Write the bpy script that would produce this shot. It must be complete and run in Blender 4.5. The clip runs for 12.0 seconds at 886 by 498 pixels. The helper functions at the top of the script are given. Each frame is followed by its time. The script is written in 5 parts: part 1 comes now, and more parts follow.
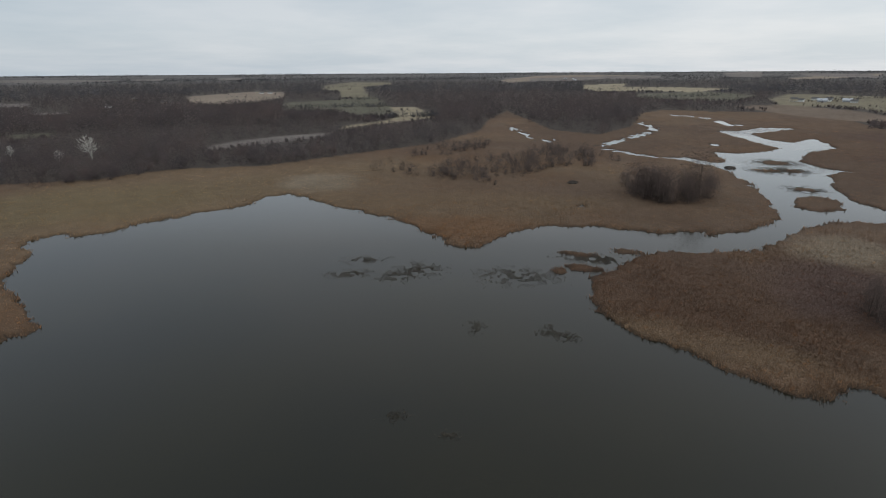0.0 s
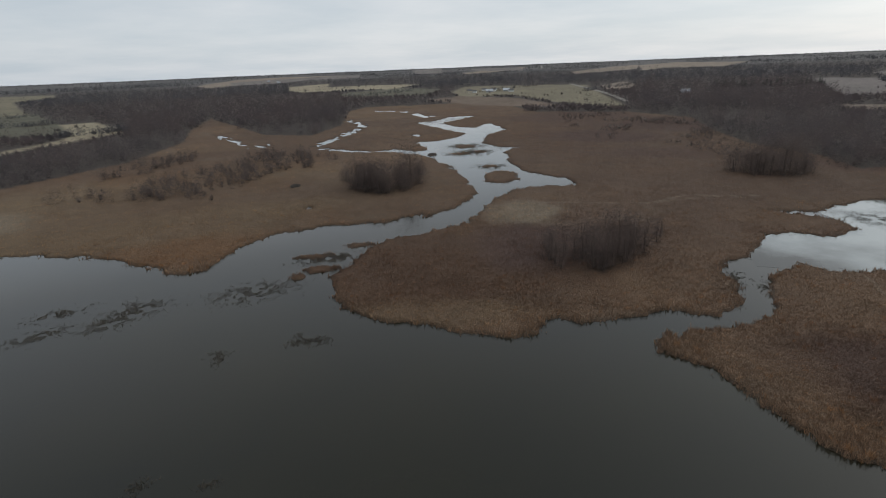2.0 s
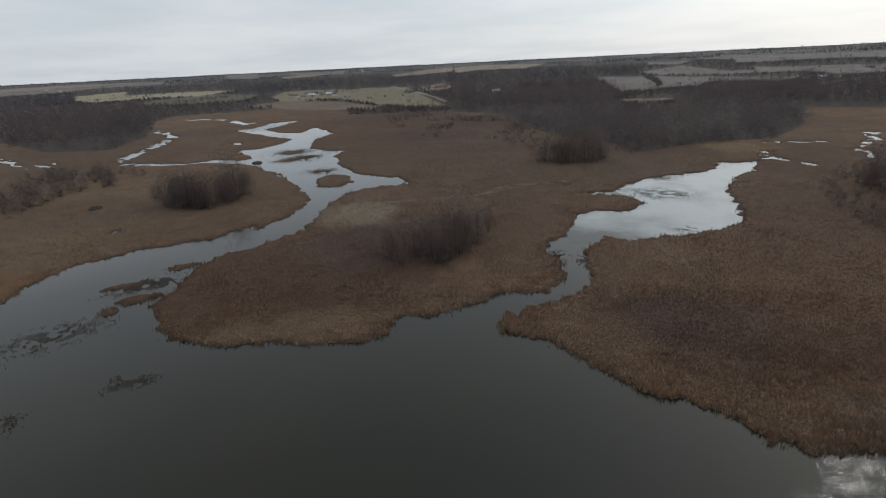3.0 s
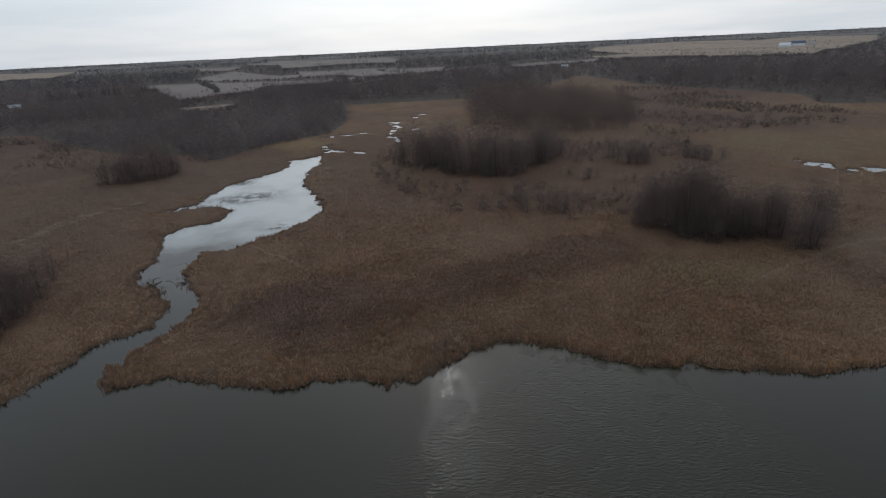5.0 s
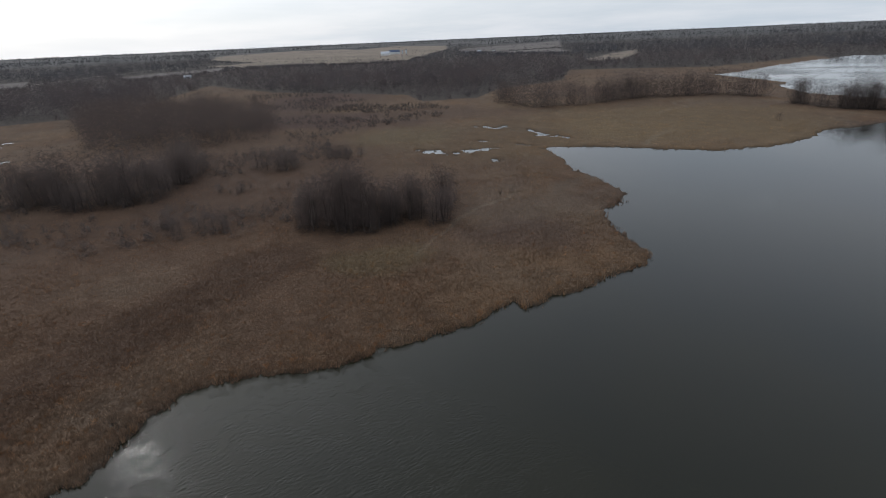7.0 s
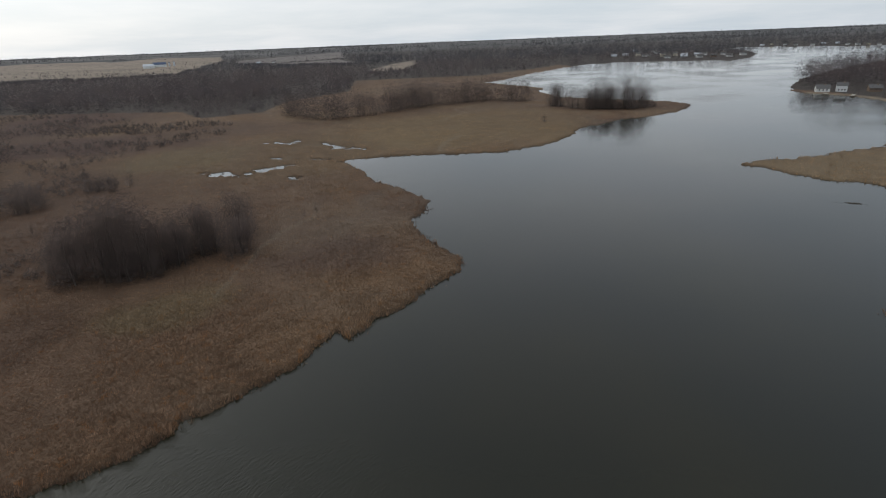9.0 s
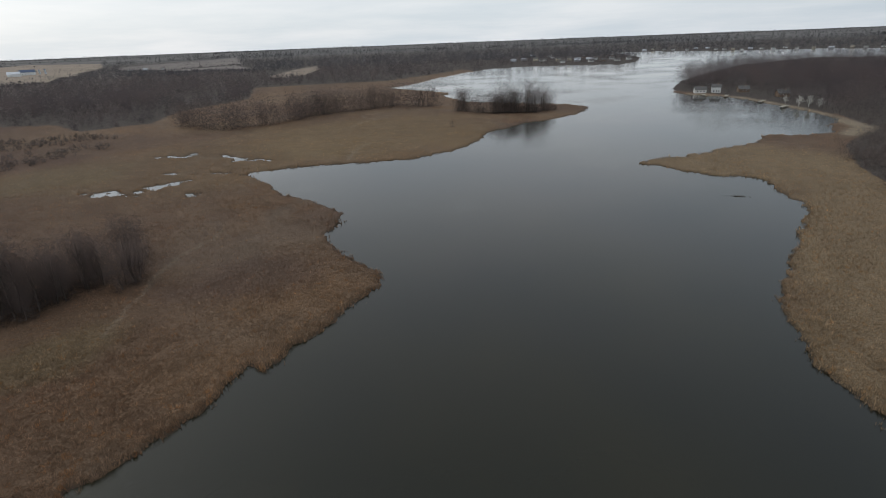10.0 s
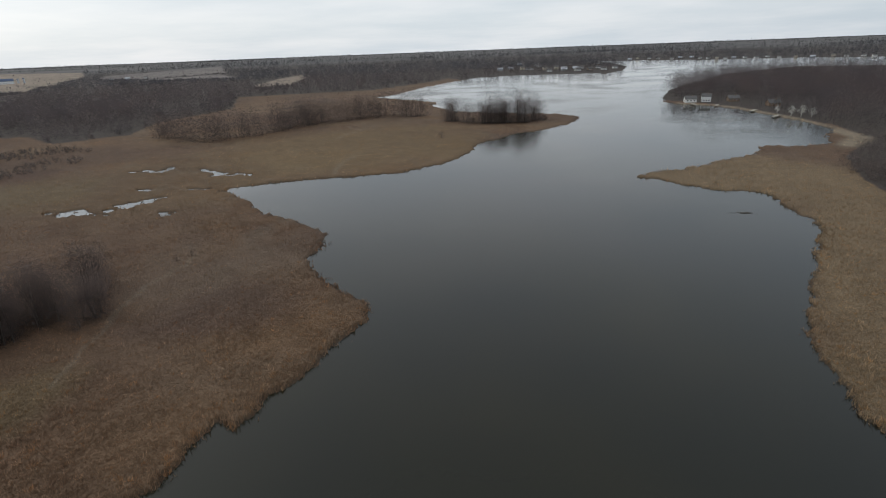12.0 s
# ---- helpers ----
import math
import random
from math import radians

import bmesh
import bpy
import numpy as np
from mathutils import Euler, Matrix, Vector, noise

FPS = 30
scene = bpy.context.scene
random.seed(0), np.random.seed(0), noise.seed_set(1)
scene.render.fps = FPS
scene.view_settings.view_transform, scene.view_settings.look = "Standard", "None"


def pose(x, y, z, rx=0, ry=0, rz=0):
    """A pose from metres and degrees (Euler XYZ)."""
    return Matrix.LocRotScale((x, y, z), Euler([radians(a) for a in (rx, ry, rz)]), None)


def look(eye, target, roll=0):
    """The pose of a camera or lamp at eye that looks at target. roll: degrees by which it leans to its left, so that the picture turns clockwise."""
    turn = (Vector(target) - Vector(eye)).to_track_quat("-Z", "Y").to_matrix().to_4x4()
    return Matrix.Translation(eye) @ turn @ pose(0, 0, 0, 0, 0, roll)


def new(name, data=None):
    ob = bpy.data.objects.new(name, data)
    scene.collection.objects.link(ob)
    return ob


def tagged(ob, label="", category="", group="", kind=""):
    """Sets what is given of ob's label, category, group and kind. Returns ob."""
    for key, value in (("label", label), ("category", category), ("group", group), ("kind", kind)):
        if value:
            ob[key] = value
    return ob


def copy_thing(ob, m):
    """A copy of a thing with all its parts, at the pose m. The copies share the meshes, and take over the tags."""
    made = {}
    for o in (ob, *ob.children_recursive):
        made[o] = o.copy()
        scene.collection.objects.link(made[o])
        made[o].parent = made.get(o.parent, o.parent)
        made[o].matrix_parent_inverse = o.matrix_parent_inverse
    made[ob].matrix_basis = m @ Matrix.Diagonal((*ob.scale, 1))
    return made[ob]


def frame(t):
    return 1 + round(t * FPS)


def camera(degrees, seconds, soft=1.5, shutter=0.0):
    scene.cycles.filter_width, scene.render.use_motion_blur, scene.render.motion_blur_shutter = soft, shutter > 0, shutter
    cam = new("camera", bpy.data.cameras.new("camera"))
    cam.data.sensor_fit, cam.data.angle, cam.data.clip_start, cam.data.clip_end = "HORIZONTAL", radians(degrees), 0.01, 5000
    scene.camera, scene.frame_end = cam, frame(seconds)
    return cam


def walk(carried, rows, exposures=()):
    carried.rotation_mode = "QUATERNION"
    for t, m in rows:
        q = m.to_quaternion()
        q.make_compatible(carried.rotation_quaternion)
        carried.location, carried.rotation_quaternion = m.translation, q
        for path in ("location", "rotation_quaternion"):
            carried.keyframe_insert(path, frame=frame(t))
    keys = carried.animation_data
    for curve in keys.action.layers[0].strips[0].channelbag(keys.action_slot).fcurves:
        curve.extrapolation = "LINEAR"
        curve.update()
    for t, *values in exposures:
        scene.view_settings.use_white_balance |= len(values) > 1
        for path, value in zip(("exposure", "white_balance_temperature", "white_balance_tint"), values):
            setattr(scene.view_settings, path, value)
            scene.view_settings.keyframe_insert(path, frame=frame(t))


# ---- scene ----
cam = camera(80.0, 12.0, soft=0.6)
ROWS = [  # seconds, eye x y z, yaw, pitch, roll
    (0.0, 0.00, 0.00, 36.00, 2.23, -18.54, -0.38),
    (0.5, 0.42, -0.12, 36.15, -4.93, -18.61, -0.97),
    (1.0, 0.48, 0.01, 36.17, -11.94, -18.68, -1.41),
    (1.5, 0.72, 0.05, 36.17, -19.25, -18.82, -1.91),
    (2.0, 0.93, 0.29, 36.08, -27.04, -19.03, -2.35),
    (2.5, 1.39, 0.71, 35.66, -35.61, -19.18, -2.60),
    (3.0, 1.48, 0.97, 35.49, -45.14, -19.43, -2.81),
    (5.0, 1.13, 0.13, 35.86, -88.81, -20.92, -2.76),
    (5.5, 0.91, 0.08, 35.95, -99.06, -21.20, -2.76),
    (6.0, 1.24, -0.17, 35.83, -108.95, -21.40, -2.79),
    (6.5, 1.90, -0.43, 35.89, -118.21, -21.64, -2.79),
    (7.0, 2.96, -0.47, 35.81, -125.88, -21.72, -2.58),
    (9.0, 6.89, -3.73, 35.86, -147.92, -21.53, -2.32),
    (9.5, 7.80, -4.88, 35.93, -153.31, -21.43, -2.25),
    (10.0, 8.77, -6.27, 36.14, -157.79, -21.41, -2.26),
    (10.5, 9.85, -7.77, 36.30, -158.84, -21.28, -2.17),
    (11.0, 10.91, -9.58, 36.24, -158.99, -21.02, -2.18),
    (11.5, 11.82, -11.63, 36.31, -159.11, -20.85, -2.18),
    (12.0, 12.59, -13.67, 36.33, -159.24, -20.63, -2.22),
]
EXPOSURES = [(0.0, -0.09, 6500, 10), (1.5, -0.14, 6470, 10), (2.5, -0.2, 6430, 10), (5.5, -0.27, 6150, 11), (7.0, -0.14, 6150, 11), (9.0, -0.05, 6400, 10), (10.5, 0.02, 6450, 10), (12.0, 0.02, 6470, 10)]
walk(cam, [(t, pose(x, y, z, 90 + pitch, 0, yaw) @ pose(0, 0, 0, 0, 0, roll)) for t, x, y, z, yaw, pitch, roll in ROWS], EXPOSURES)

# ---------------------------------------------------------------- sky and sun
SUN_AZ, SUN_EL = radians(0.9), radians(34.3)          # azimuth from +x towards +y
SUN_DIR = Vector((math.cos(SUN_AZ) * math.cos(SUN_EL), math.sin(SUN_AZ) * math.cos(SUN_EL), math.sin(SUN_EL)))


def make_world():
    w = bpy.data.worlds.new("overcast_sky")
    scene.world = w
    w.use_nodes = True
    nt = w.node_tree
    nt.nodes.clear()
    N, L = nt.nodes.new, nt.links.new
    out, bg = N("ShaderNodeOutputWorld"), N("ShaderNodeBackground")
    sky = N("ShaderNodeTexSky")
    sky.sky_type, sky.sun_disc = "NISHITA", False
    sky.sun_elevation, sky.sun_rotation = SUN_EL, math.pi / 2 - SUN_AZ
    sky.air_density, sky.dust_density = 1.0, 2.0
    skys = N("ShaderNodeVectorMath")
    skys.operation = "SCALE"
    skys.inputs["Scale"].default_value = 0.12
    L(sky.outputs[0], skys.inputs[0])
    tc, sep = N("ShaderNodeTexCoord"), N("ShaderNodeSeparateXYZ")
    L(tc.outputs["Generated"], sep.inputs[0])
    # flat cloud deck seen in perspective: direction divided by height
    zz = N("ShaderNodeMath")
    zz.operation = "ADD"
    zz.inputs[1].default_value = 0.10
    ab = N("ShaderNodeMath")
    ab.operation = "ABSOLUTE"
    L(sep.outputs["Z"], ab.inputs[0])
    L(ab.outputs[0], zz.inputs[0])
    div = N("ShaderNodeVectorMath")
    div.operation = "DIVIDE"
    comb = N("ShaderNodeCombineXYZ")
    for i in range(3):
        L(zz.outputs[0], comb.inputs[i])
    L(tc.outputs["Generated"], div.inputs[0])
    L(comb.outputs[0], div.inputs[1])
    n1 = N("ShaderNodeTexNoise")
    n1.inputs["Scale"].default_value, n1.inputs["Detail"].default_value, n1.inputs["Roughness"].default_value = 0.55, 7, 0.55
    L(div.outputs[0], n1.inputs["Vector"])
    ramp = N("ShaderNodeValToRGB")
    ramp.color_ramp.elements[0].position, ramp.color_ramp.elements[1].position = 0.36, 0.66
    ramp.color_ramp.elements[0].color = (0.65, 0.715, 0.77, 1)
    ramp.color_ramp.elements[1].color = (0.80, 0.83, 0.86, 1)
    L(n1.outputs["Fac"], ramp.inputs[0])
    # thin cloud glows round the veiled sun
    dot = N("ShaderNodeVectorMath")
    dot.operation = "DOT_PRODUCT"
    dot.inputs[1].default_value = SUN_DIR
    L(tc.outputs["Generated"], dot.inputs[0])
    pw = N("ShaderNodeMath")
    pw.operation = "POWER"
    pw.use_clamp = True
    mx0 = N("ShaderNodeMath")
    mx0.operation = "MAXIMUM"
    mx0.inputs[1].default_value = 0.0
    L(dot.outputs["Value"], mx0.inputs[0])
    L(mx0.outputs[0], pw.inputs[0])
    pw.inputs[1].default_value = 7.0
    glow = N("ShaderNodeVectorMath")
    glow.operation = "SCALE"
    glow.inputs[0].default_value = (0.78, 0.76, 0.70)
    L(pw.outputs[0], glow.inputs["Scale"])
    away, cool = N("ShaderNodeMapRange"), N("ShaderNodeMix")
    away.inputs["From Min"].default_value, away.inputs["From Max"].default_value = -0.45, 0.2
    L(dot.outputs["Value"], away.inputs["Value"])
    cool.data_type = "VECTOR"
    cool.inputs["A"].default_value, cool.inputs["B"].default_value = (0.80, 0.83, 0.86), (1, 1, 1)
    L(away.outputs[0], cool.inputs["Factor"])
    deck = N("ShaderNodeVectorMath")
    deck.operation = "MULTIPLY"
    L(ramp.outputs[0], deck.inputs[0])
    L(cool.outputs["Result"], deck.inputs[1])
    add = N("ShaderNodeVectorMath")
    L(deck.outputs[0], add.inputs[0])
    L(glow.outputs[0], add.inputs[1])
    mix = N("ShaderNodeMix")
    mix.data_type = "RGBA"
    mix.inputs["Factor"].default_value = 0.86
    L(skys.outputs[0], mix.inputs["A"])
    L(add.outputs[0], mix.inputs["B"])
    # thinner cloud near the horizon lets more light through
    low, lift = N("ShaderNodeMapRange"), N("ShaderNodeVectorMath")
    low.interpolation_type = "SMOOTHSTEP"
    low.inputs["From Min"].default_value, low.inputs["From Max"].default_value = 0.0, 0.16
    low.inputs["To Min"].default_value, low.inputs["To Max"].default_value = 1.07, 1.0
    L(ab.outputs[0], low.inputs["Value"])
    lift.operation = "SCALE"
    L(mix.outputs["Result"], lift.inputs[0])
    L(low.outputs[0], lift.inputs["Scale"])
    L(lift.outputs[0], bg.inputs["Color"])
    bg.inputs["Strength"].default_value = SKY_STRENGTH
    L(bg.outputs[0], out.inputs[0])


SKY_STRENGTH = 1.0
make_world()
sun_data = bpy.data.lights.new("sun", "SUN")
sun_data.energy, sun_data.angle, sun_data.color = 0.045, radians(1.4), (1.0, 0.97, 0.92)
sun = new("sun", sun_data)
sun.matrix_world = look(SUN_DIR * 500, (0, 0, 0))

# ---------------------------------------------------------------- plan
# Plan of the shoreline, stretch by stretch, clockwise round the lake.
WEST = [(-66.2, 65.2), (-63.5, 66.1), (-63.7, 69.1), (-69.8, 74.9), (-78.1, 81.4), (-84.8, 87.5), (-88.6, 96.1), (-91.2, 103.1), (-98, 106),
    (-98.4, 112.1), (-95.8, 115.7), (-89.6, 114.7), (-84, 118.7), (-80.7, 127.3), (-73.3, 136.1), (-66.2, 141.2), (-61.6, 146), (-59.8, 156.8),
    (-53, 160), (-43.6, 151.8), (-33.3, 143), (-22.4, 134.1), (-12.6, 125.1), (-5.2, 114.5), (-2, 108.4), (3.5, 108.5), (7.4, 113.3),
    (11.2, 120.4), (19.2, 125.3), (30.2, 125.3), (37.7, 122.4), (47.1, 119.1), (56, 121.4)]
CREEK_WEST = [(54.7, 117), (61.6, 119.6), (67.7, 121.8), (80.6, 133.7), (87.2, 148.4), (96.2, 178.9), (98.8, 198.7), (97.4, 215.5), (93.6, 225.7),
    (84.2, 237.7), (97, 234), (102.4, 220.3), (109, 222.3), (116.1, 250.1), (124.3, 247.3), (139.3, 251), (152.7, 262.6), (152.9, 289.6),
    (158.1, 340.9), (170.9, 340.9), (194.5, 360.2), (211.4, 352.4)]
CREEK_EAST = [(185.3, 334.7), (170.3, 326.7), (165.9, 299.5), (172.3, 283.2), (191.5, 301.5), (180.4, 263.1), (160.1, 251.4), (139.1, 225.4),
    (137.8, 206.4), (143.1, 199.1), (131.5, 194.8), (114.5, 161.7), (111, 151.6), (112.7, 141.8), (114.9, 133.5), (112.5, 125.6), (107.1, 124),
    (99.5, 129.8), (90.1, 130.4), (79.5, 122.7), (71.2, 113.6), (60.2, 106.6), (50.9, 105.6), (40.1, 106.4), (32.7, 100), (24.2, 91.4),
    (21.3, 83.7), (21.4, 76.1), (25.4, 69.8), (29.5, 64.3), (33.7, 59.8), (37.5, 55.9), (39.5, 53.4), (42.8, 53.5), (46.9, 55.9), (49.5, 56.8)]
CHANNEL_NORTH = [(48.7, 55.2), (50.4, 52.7), (53.6, 50.6), (59.2, 50), (63.4, 49.1), (67.3, 43.7), (74.5, 44.5), (80.7, 49.5), (85.2, 55.2),
    (90, 58.2), (95.2, 57.1), (105.3, 60.9), (109.9, 62.4), (116.7, 60.2), (119.4, 55.1), (127.2, 55.4), (132, 60), (131, 64.8),
    (130, 68.3), (127.6, 75.7), (132.2, 69.5), (134.7, 66.9), (145.5, 66.7), (154.6, 65), (164.1, 60.3), (171.8, 57.6), (178.8, 55.7),
    (189.1, 57.8), (192, 53)]
POOL_EAST = [(198.4, 48), (175.1, 45.7), (151.7, 44.1), (140, 37.2), (124.1, 31.6)]
CHANNEL_SOUTH = [(111.9, 35.7), (102.7, 42.6), (98.4, 45.7), (97.9, 49.9), (87.2, 49.2), (77.1, 41.1), (69.6, 39.5), (64.4, 40.8), (61.8, 42.7),
    (57.8, 42.6), (58, 44.8), (55.4, 43.6), (53.4, 40), (54.7, 34.9)]
MARSH_FRONT = [(53.2, 26.3), (51.9, 20.3), (52.8, 16.6), (52.8, 11.9), (52.1, 8.2), (52.9, 5.1), (55.5, 1.9), (58.9, -1.7), (60.5, -4.8),
    (60.5, -9.2), (58.3, -13.2), (56.1, -17.8), (54.3, -22.9), (54.1, -27.9), (52.1, -32.7), (51.3, -37.6), (52.3, -43.7)]
CAPES = [(52.5, -45.2), (52.8, -48.4), (49.9, -47.9), (48.9, -50.2), (49.9, -53.4), (48.4, -58.7), (48.2, -65.7), (47.8, -73.5), (49.4, -78.3),
    (55.7, -81.4), (65.2, -86.7), (70.6, -92.7), (70.3, -99.5), (75.3, -107.2), (83.3, -111.7), (94.7, -114.1), (105, -119.2), (108.2, -124.4),
    (126.2, -134.8)]
BAY = [(115.4, -145.2), (106.7, -152.3), (96.5, -157.1), (83.7, -165.5), (75.5, -181.2), (71.8, -202.2), (75, -219.4), (65.7, -249.2),
    (53.5, -264.7), (45.1, -287), (43.9, -313.5), (56.7, -325.1), (71.2, -326.1), (122.9, -335.3), (151.6, -369.3), (157, -394.5),
    (202.8, -422), (229.5, -438), (224.4, -469), (232.3, -558), (230.5, -644), (223.5, -714), (190, -760), (119.4, -783),
    (61.6, -766), (42.6, -852), (43.1, -991), (70.2, -1138), (113.9, -1305)]
FAR_SHORE = [(120.9, -1303), (50, -1316), (-39.2, -1249), (-139.1, -1226), (-229.8, -1206), (-304.8, -1158), (-349.4, -1135)]
PENINSULA = [(-260, -848), (-213.8, -864), (-177.1, -868), (-73.4, -719), (-29.7, -581), (-5.2, -484), (0.2, -424), (-1.3, -391.4),
    (-7.6, -376.8), (-25.7, -366.7), (-40.4, -343.1), (-49.6, -318.3), (-57.2, -297.2), (-61.8, -277.5), (-54.5, -254.8), (-52.4, -238.4),
    (-40.3, -232.9), (-28.2, -231.2), (-26.1, -222.5), (-23.2, -214.2), (-11.5, -201), (-0.7, -185.3), (5.9, -182.3), (12.5, -175.4), (9.8, -171.2),
    (4.4, -169.3), (0, -164.6), (-8.1, -161), (-13.5, -162.2), (-18.6, -160.9), (-20.4, -148.5), (-23.2, -137.4), (-22.1, -129.1), (-17.8, -117.6),
    (-17, -111.3), (-13.5, -99.9)]
EAST_REEDS = [(-10.9, -90), (-10.5, -82.4), (-11, -75.2), (-11.3, -69.2), (-12.3, -66.7)]
BEHIND = [(-18.0, -55.0), (-32.0, -40.0), (-48.0, -18.0), (-58.0, 10.0), (-62.0, 34.0)]
FAR_LAKE = [(-588, -1110), (-520, -950), (-419, -823)]
# Reed islets and pools: x, y, half length, half width, turn in degrees.
ISLETS = [(127, 220, 5, 4, 150), (114.1, 202.2, 4.5, 3.5, 151), (123, 199.8, 4, 3.5, 149), (108, 167.5, 3.5, 2.6, 147), (100, 148.9, 6, 10, 146), (103.2, 207.5, 2, 4, 154), (24.7, 104.8, 3.6, 1.6, 166), (34.2, 106.4, 3, 1.4, 162), (23.1, 96.1, 3.5, 2, 166), (18.1, 94.8, 1.3, 1.3, 169), (55.3, 42.6, 1, 2.5, 128)]
POOLS = [(127.2, 275.2, 2, 5, 155), (33.3, 145.4, 1, 1.2, 167)]
# Threads of open water in the marsh: half width, course.
STREAMS = [
    (1.7, [(32.1, 373.6), (36, 337.7), (38.9, 305.8), (46.9, 289.6), (50.9, 300.1)]), (1.9, [(67.8, 267.8), (75.8, 282), (90.8, 301.6), (105.7, 321.2), (122.7, 349.3), (126.7, 374.4), (128.9, 399.6)]),
    (1.7, [(67.8, 267.8), (73.7, 251.8), (83.5, 234.7)]), (3, [(171.4, 467), (187, 461), (193.7, 432)]), (3, [(189.6, 412), (183.7, 385.3), (187.5, 377.3)]),
    (1.3, [(241, 54.6), (250.3, 40.6), (250.8, 24.8), (254.4, 13.1)]), (1.3, [(286.7, 30), (270.1, 25.6), (251, 25.3), (233.8, 23.3), (221.3, 20.8)]),
    (1.9, [(302.3, 19.8), (318, 11.8)]), (1.3, [(204.2, 44.7), (198.8, 31.9)]), (1.3, [(218.3, 49.9), (209.6, 46.1)])]
STREAMS += [
    (1.3, [(156.1, -102.4), (152.4, -103.8), (146.1, -104.2)]), (1.7, [(143, -105), (142.6, -110.3), (141.1, -115.2), (138.6, -120.5)]),
    (1.2, [(125.4, -109.1), (122.6, -111.8), (119.8, -115.6)]), (1.2, [(154.7, -126.1), (150.5, -128.4)]), (1.7, [(175.9, -149), (169.9, -151.9), (169.7, -156.7)]),
    (1.4, [(154.2, -156.7), (142.4, -151.7), (132.8, -152.6)]), (1, [(136.6, -132), (134.1, -133.9)]), (0.87, [(124.9, -133), (121.4, -138.6), (113.6, -144.5)]),
    (0.35, [(58.2, -1.4), (59.8, 0)])]
# Edge of the open marsh, beyond which woods and farmland begin.
MARSH_NORTH = [(-158.4, 172.8), (-133.6, 180.6), (-114.9, 202.7), (-80.2, 211.6), (-48, 247.3), (-15, 281.4), (10.7, 345.4), (21.1, 434), (41.7, 521), (51.4, 418), (57.1, 346.9), (80, 320.9),
               (112.9, 367.6), (156.9, 486), (192.3, 528), (225.2, 504), (257.1, 497), (288.1, 489), (303.6, 452), (259.9, 346.7), (301.1, 283.2), (294.5, 227.2), (245, 173.9)]
MARSH_EAST = [(222.6, 143), (210.9, 106.8), (195.1, 86.8), (226.7, 77.2), (253.7, 55.5), (296.6, 55.6), (388.6, 71), (395.8, 23), (393.8, -16.6), (451, -66.1), (607, -147.7), (449, -158.1), (368.6, -193.2),
              (322.9, -208), (283.2, -191.6), (266.1, -222.1), (295.3, -266.3), (305.8, -346.7), (385.3, -448), (340.7, -488), (276.7, -516), (260.5, -633), (259.5, -711)]
MARSH_SOUTH = [(4.3, -425), (-2.3, -398.5), (-22, -381.4), (-39.9, -349.1), (-53.4, -311.9), (-65.4, -287.2), (-66.9, -250.4), (-55.9, -227.6), (-49.1, -213.4), (-43.9, -180.7), (-44.9, -157.2),
               (-54.1, -93.3), (-60, -60), (-90, 0), (-113.1, 57.9), (-155.7, 118.2)]
MARSH = MARSH_NORTH + MARSH_EAST + MARSH_SOUTH
# Wood inside the marsh.
INNER_WOOD = [(356.9, -13.3), (253, -12), (229.3, -24.8), (221.6, -48.5), (215.3, -70.8), (264.4, -91), (298.7, -98.5), (362, -80.2), (401, -33.8)]
# Open fields, clockwise by the compass: outline and colour of crop or grass.
STUBBLE, GRASS, PALE_GRASS, PLOUGH, GREYTAN, OLIVEF = (0.255, 0.205, 0.160), (0.205, 0.178, 0.122), (0.325, 0.275, 0.190), (0.180, 0.135, 0.102), (0.185, 0.160, 0.145), (0.125, 0.117, 0.084)
FIELD_LIST = [
    ([(-356, 700), (-449, 877), (-440, 986), (-416, 1089), (-345, 1046), (-274, 828), (-268, 679), (-301, 638)], STUBBLE),
    ([(-382, 1524), (-398, 1954), (-244, 1844), (-208, 1573), (-250, 1363), (-132, 779), (-188, 833), (-244, 1083), (-303, 1174)], GRASS),
    ([(-223, 672), (-172, 762), (-139, 850), (-80, 601), (-59, 478), (-87, 466), (-127, 535), (-179, 539)], OLIVEF),
    ([(-78, 581), (-51, 583), (-20, 458), (-43, 415), (-70, 376), (-81, 352), (-83, 378), (-58, 427), (-58, 478)], PALE_GRASS),
    ([(-81, 335), (-107, 317), (-125, 294), (-132, 269), (-123, 256), (-111, 274), (-84, 307)], GREYTAN)]
FIELD_LIST += [
    ([(-284, 324), (-265, 337), (-248, 315), (-262, 301)], OLIVEF),
    ([(-420, 514), (-394, 528), (-364, 490), (-388, 478)], GREYTAN),
    ([(-609, 685), (-567, 693), (-487, 596), (-544, 611)], GREYTAN),
    ([(-2111, 2404), (-2121, 2625), (-1614, 2484), (-1366, 2213), (-1467, 1922), (-1739, 1979)], GREYTAN),
    ([(-1579, 2584), (-1590, 2886), (-1274, 2310), (-1351, 2208)], GREYTAN),
    ([(-1266, 2823), (-1217, 2997), (-969, 2384), (-1018, 2267)], GREYTAN),
    ([(139, 2145), (410, 3173), (710, 3395), (938, 3037), (948, 2718), (748, 2204), (673, 2409), (314, 1968), (138, 1727)], STUBBLE),
    ([(311, 1444), (454, 1566), (365, 1278), (465, 1253), (543, 1127), (390, 945), (336, 1013), (241, 1000), (241, 1119)], PALE_GRASS)]
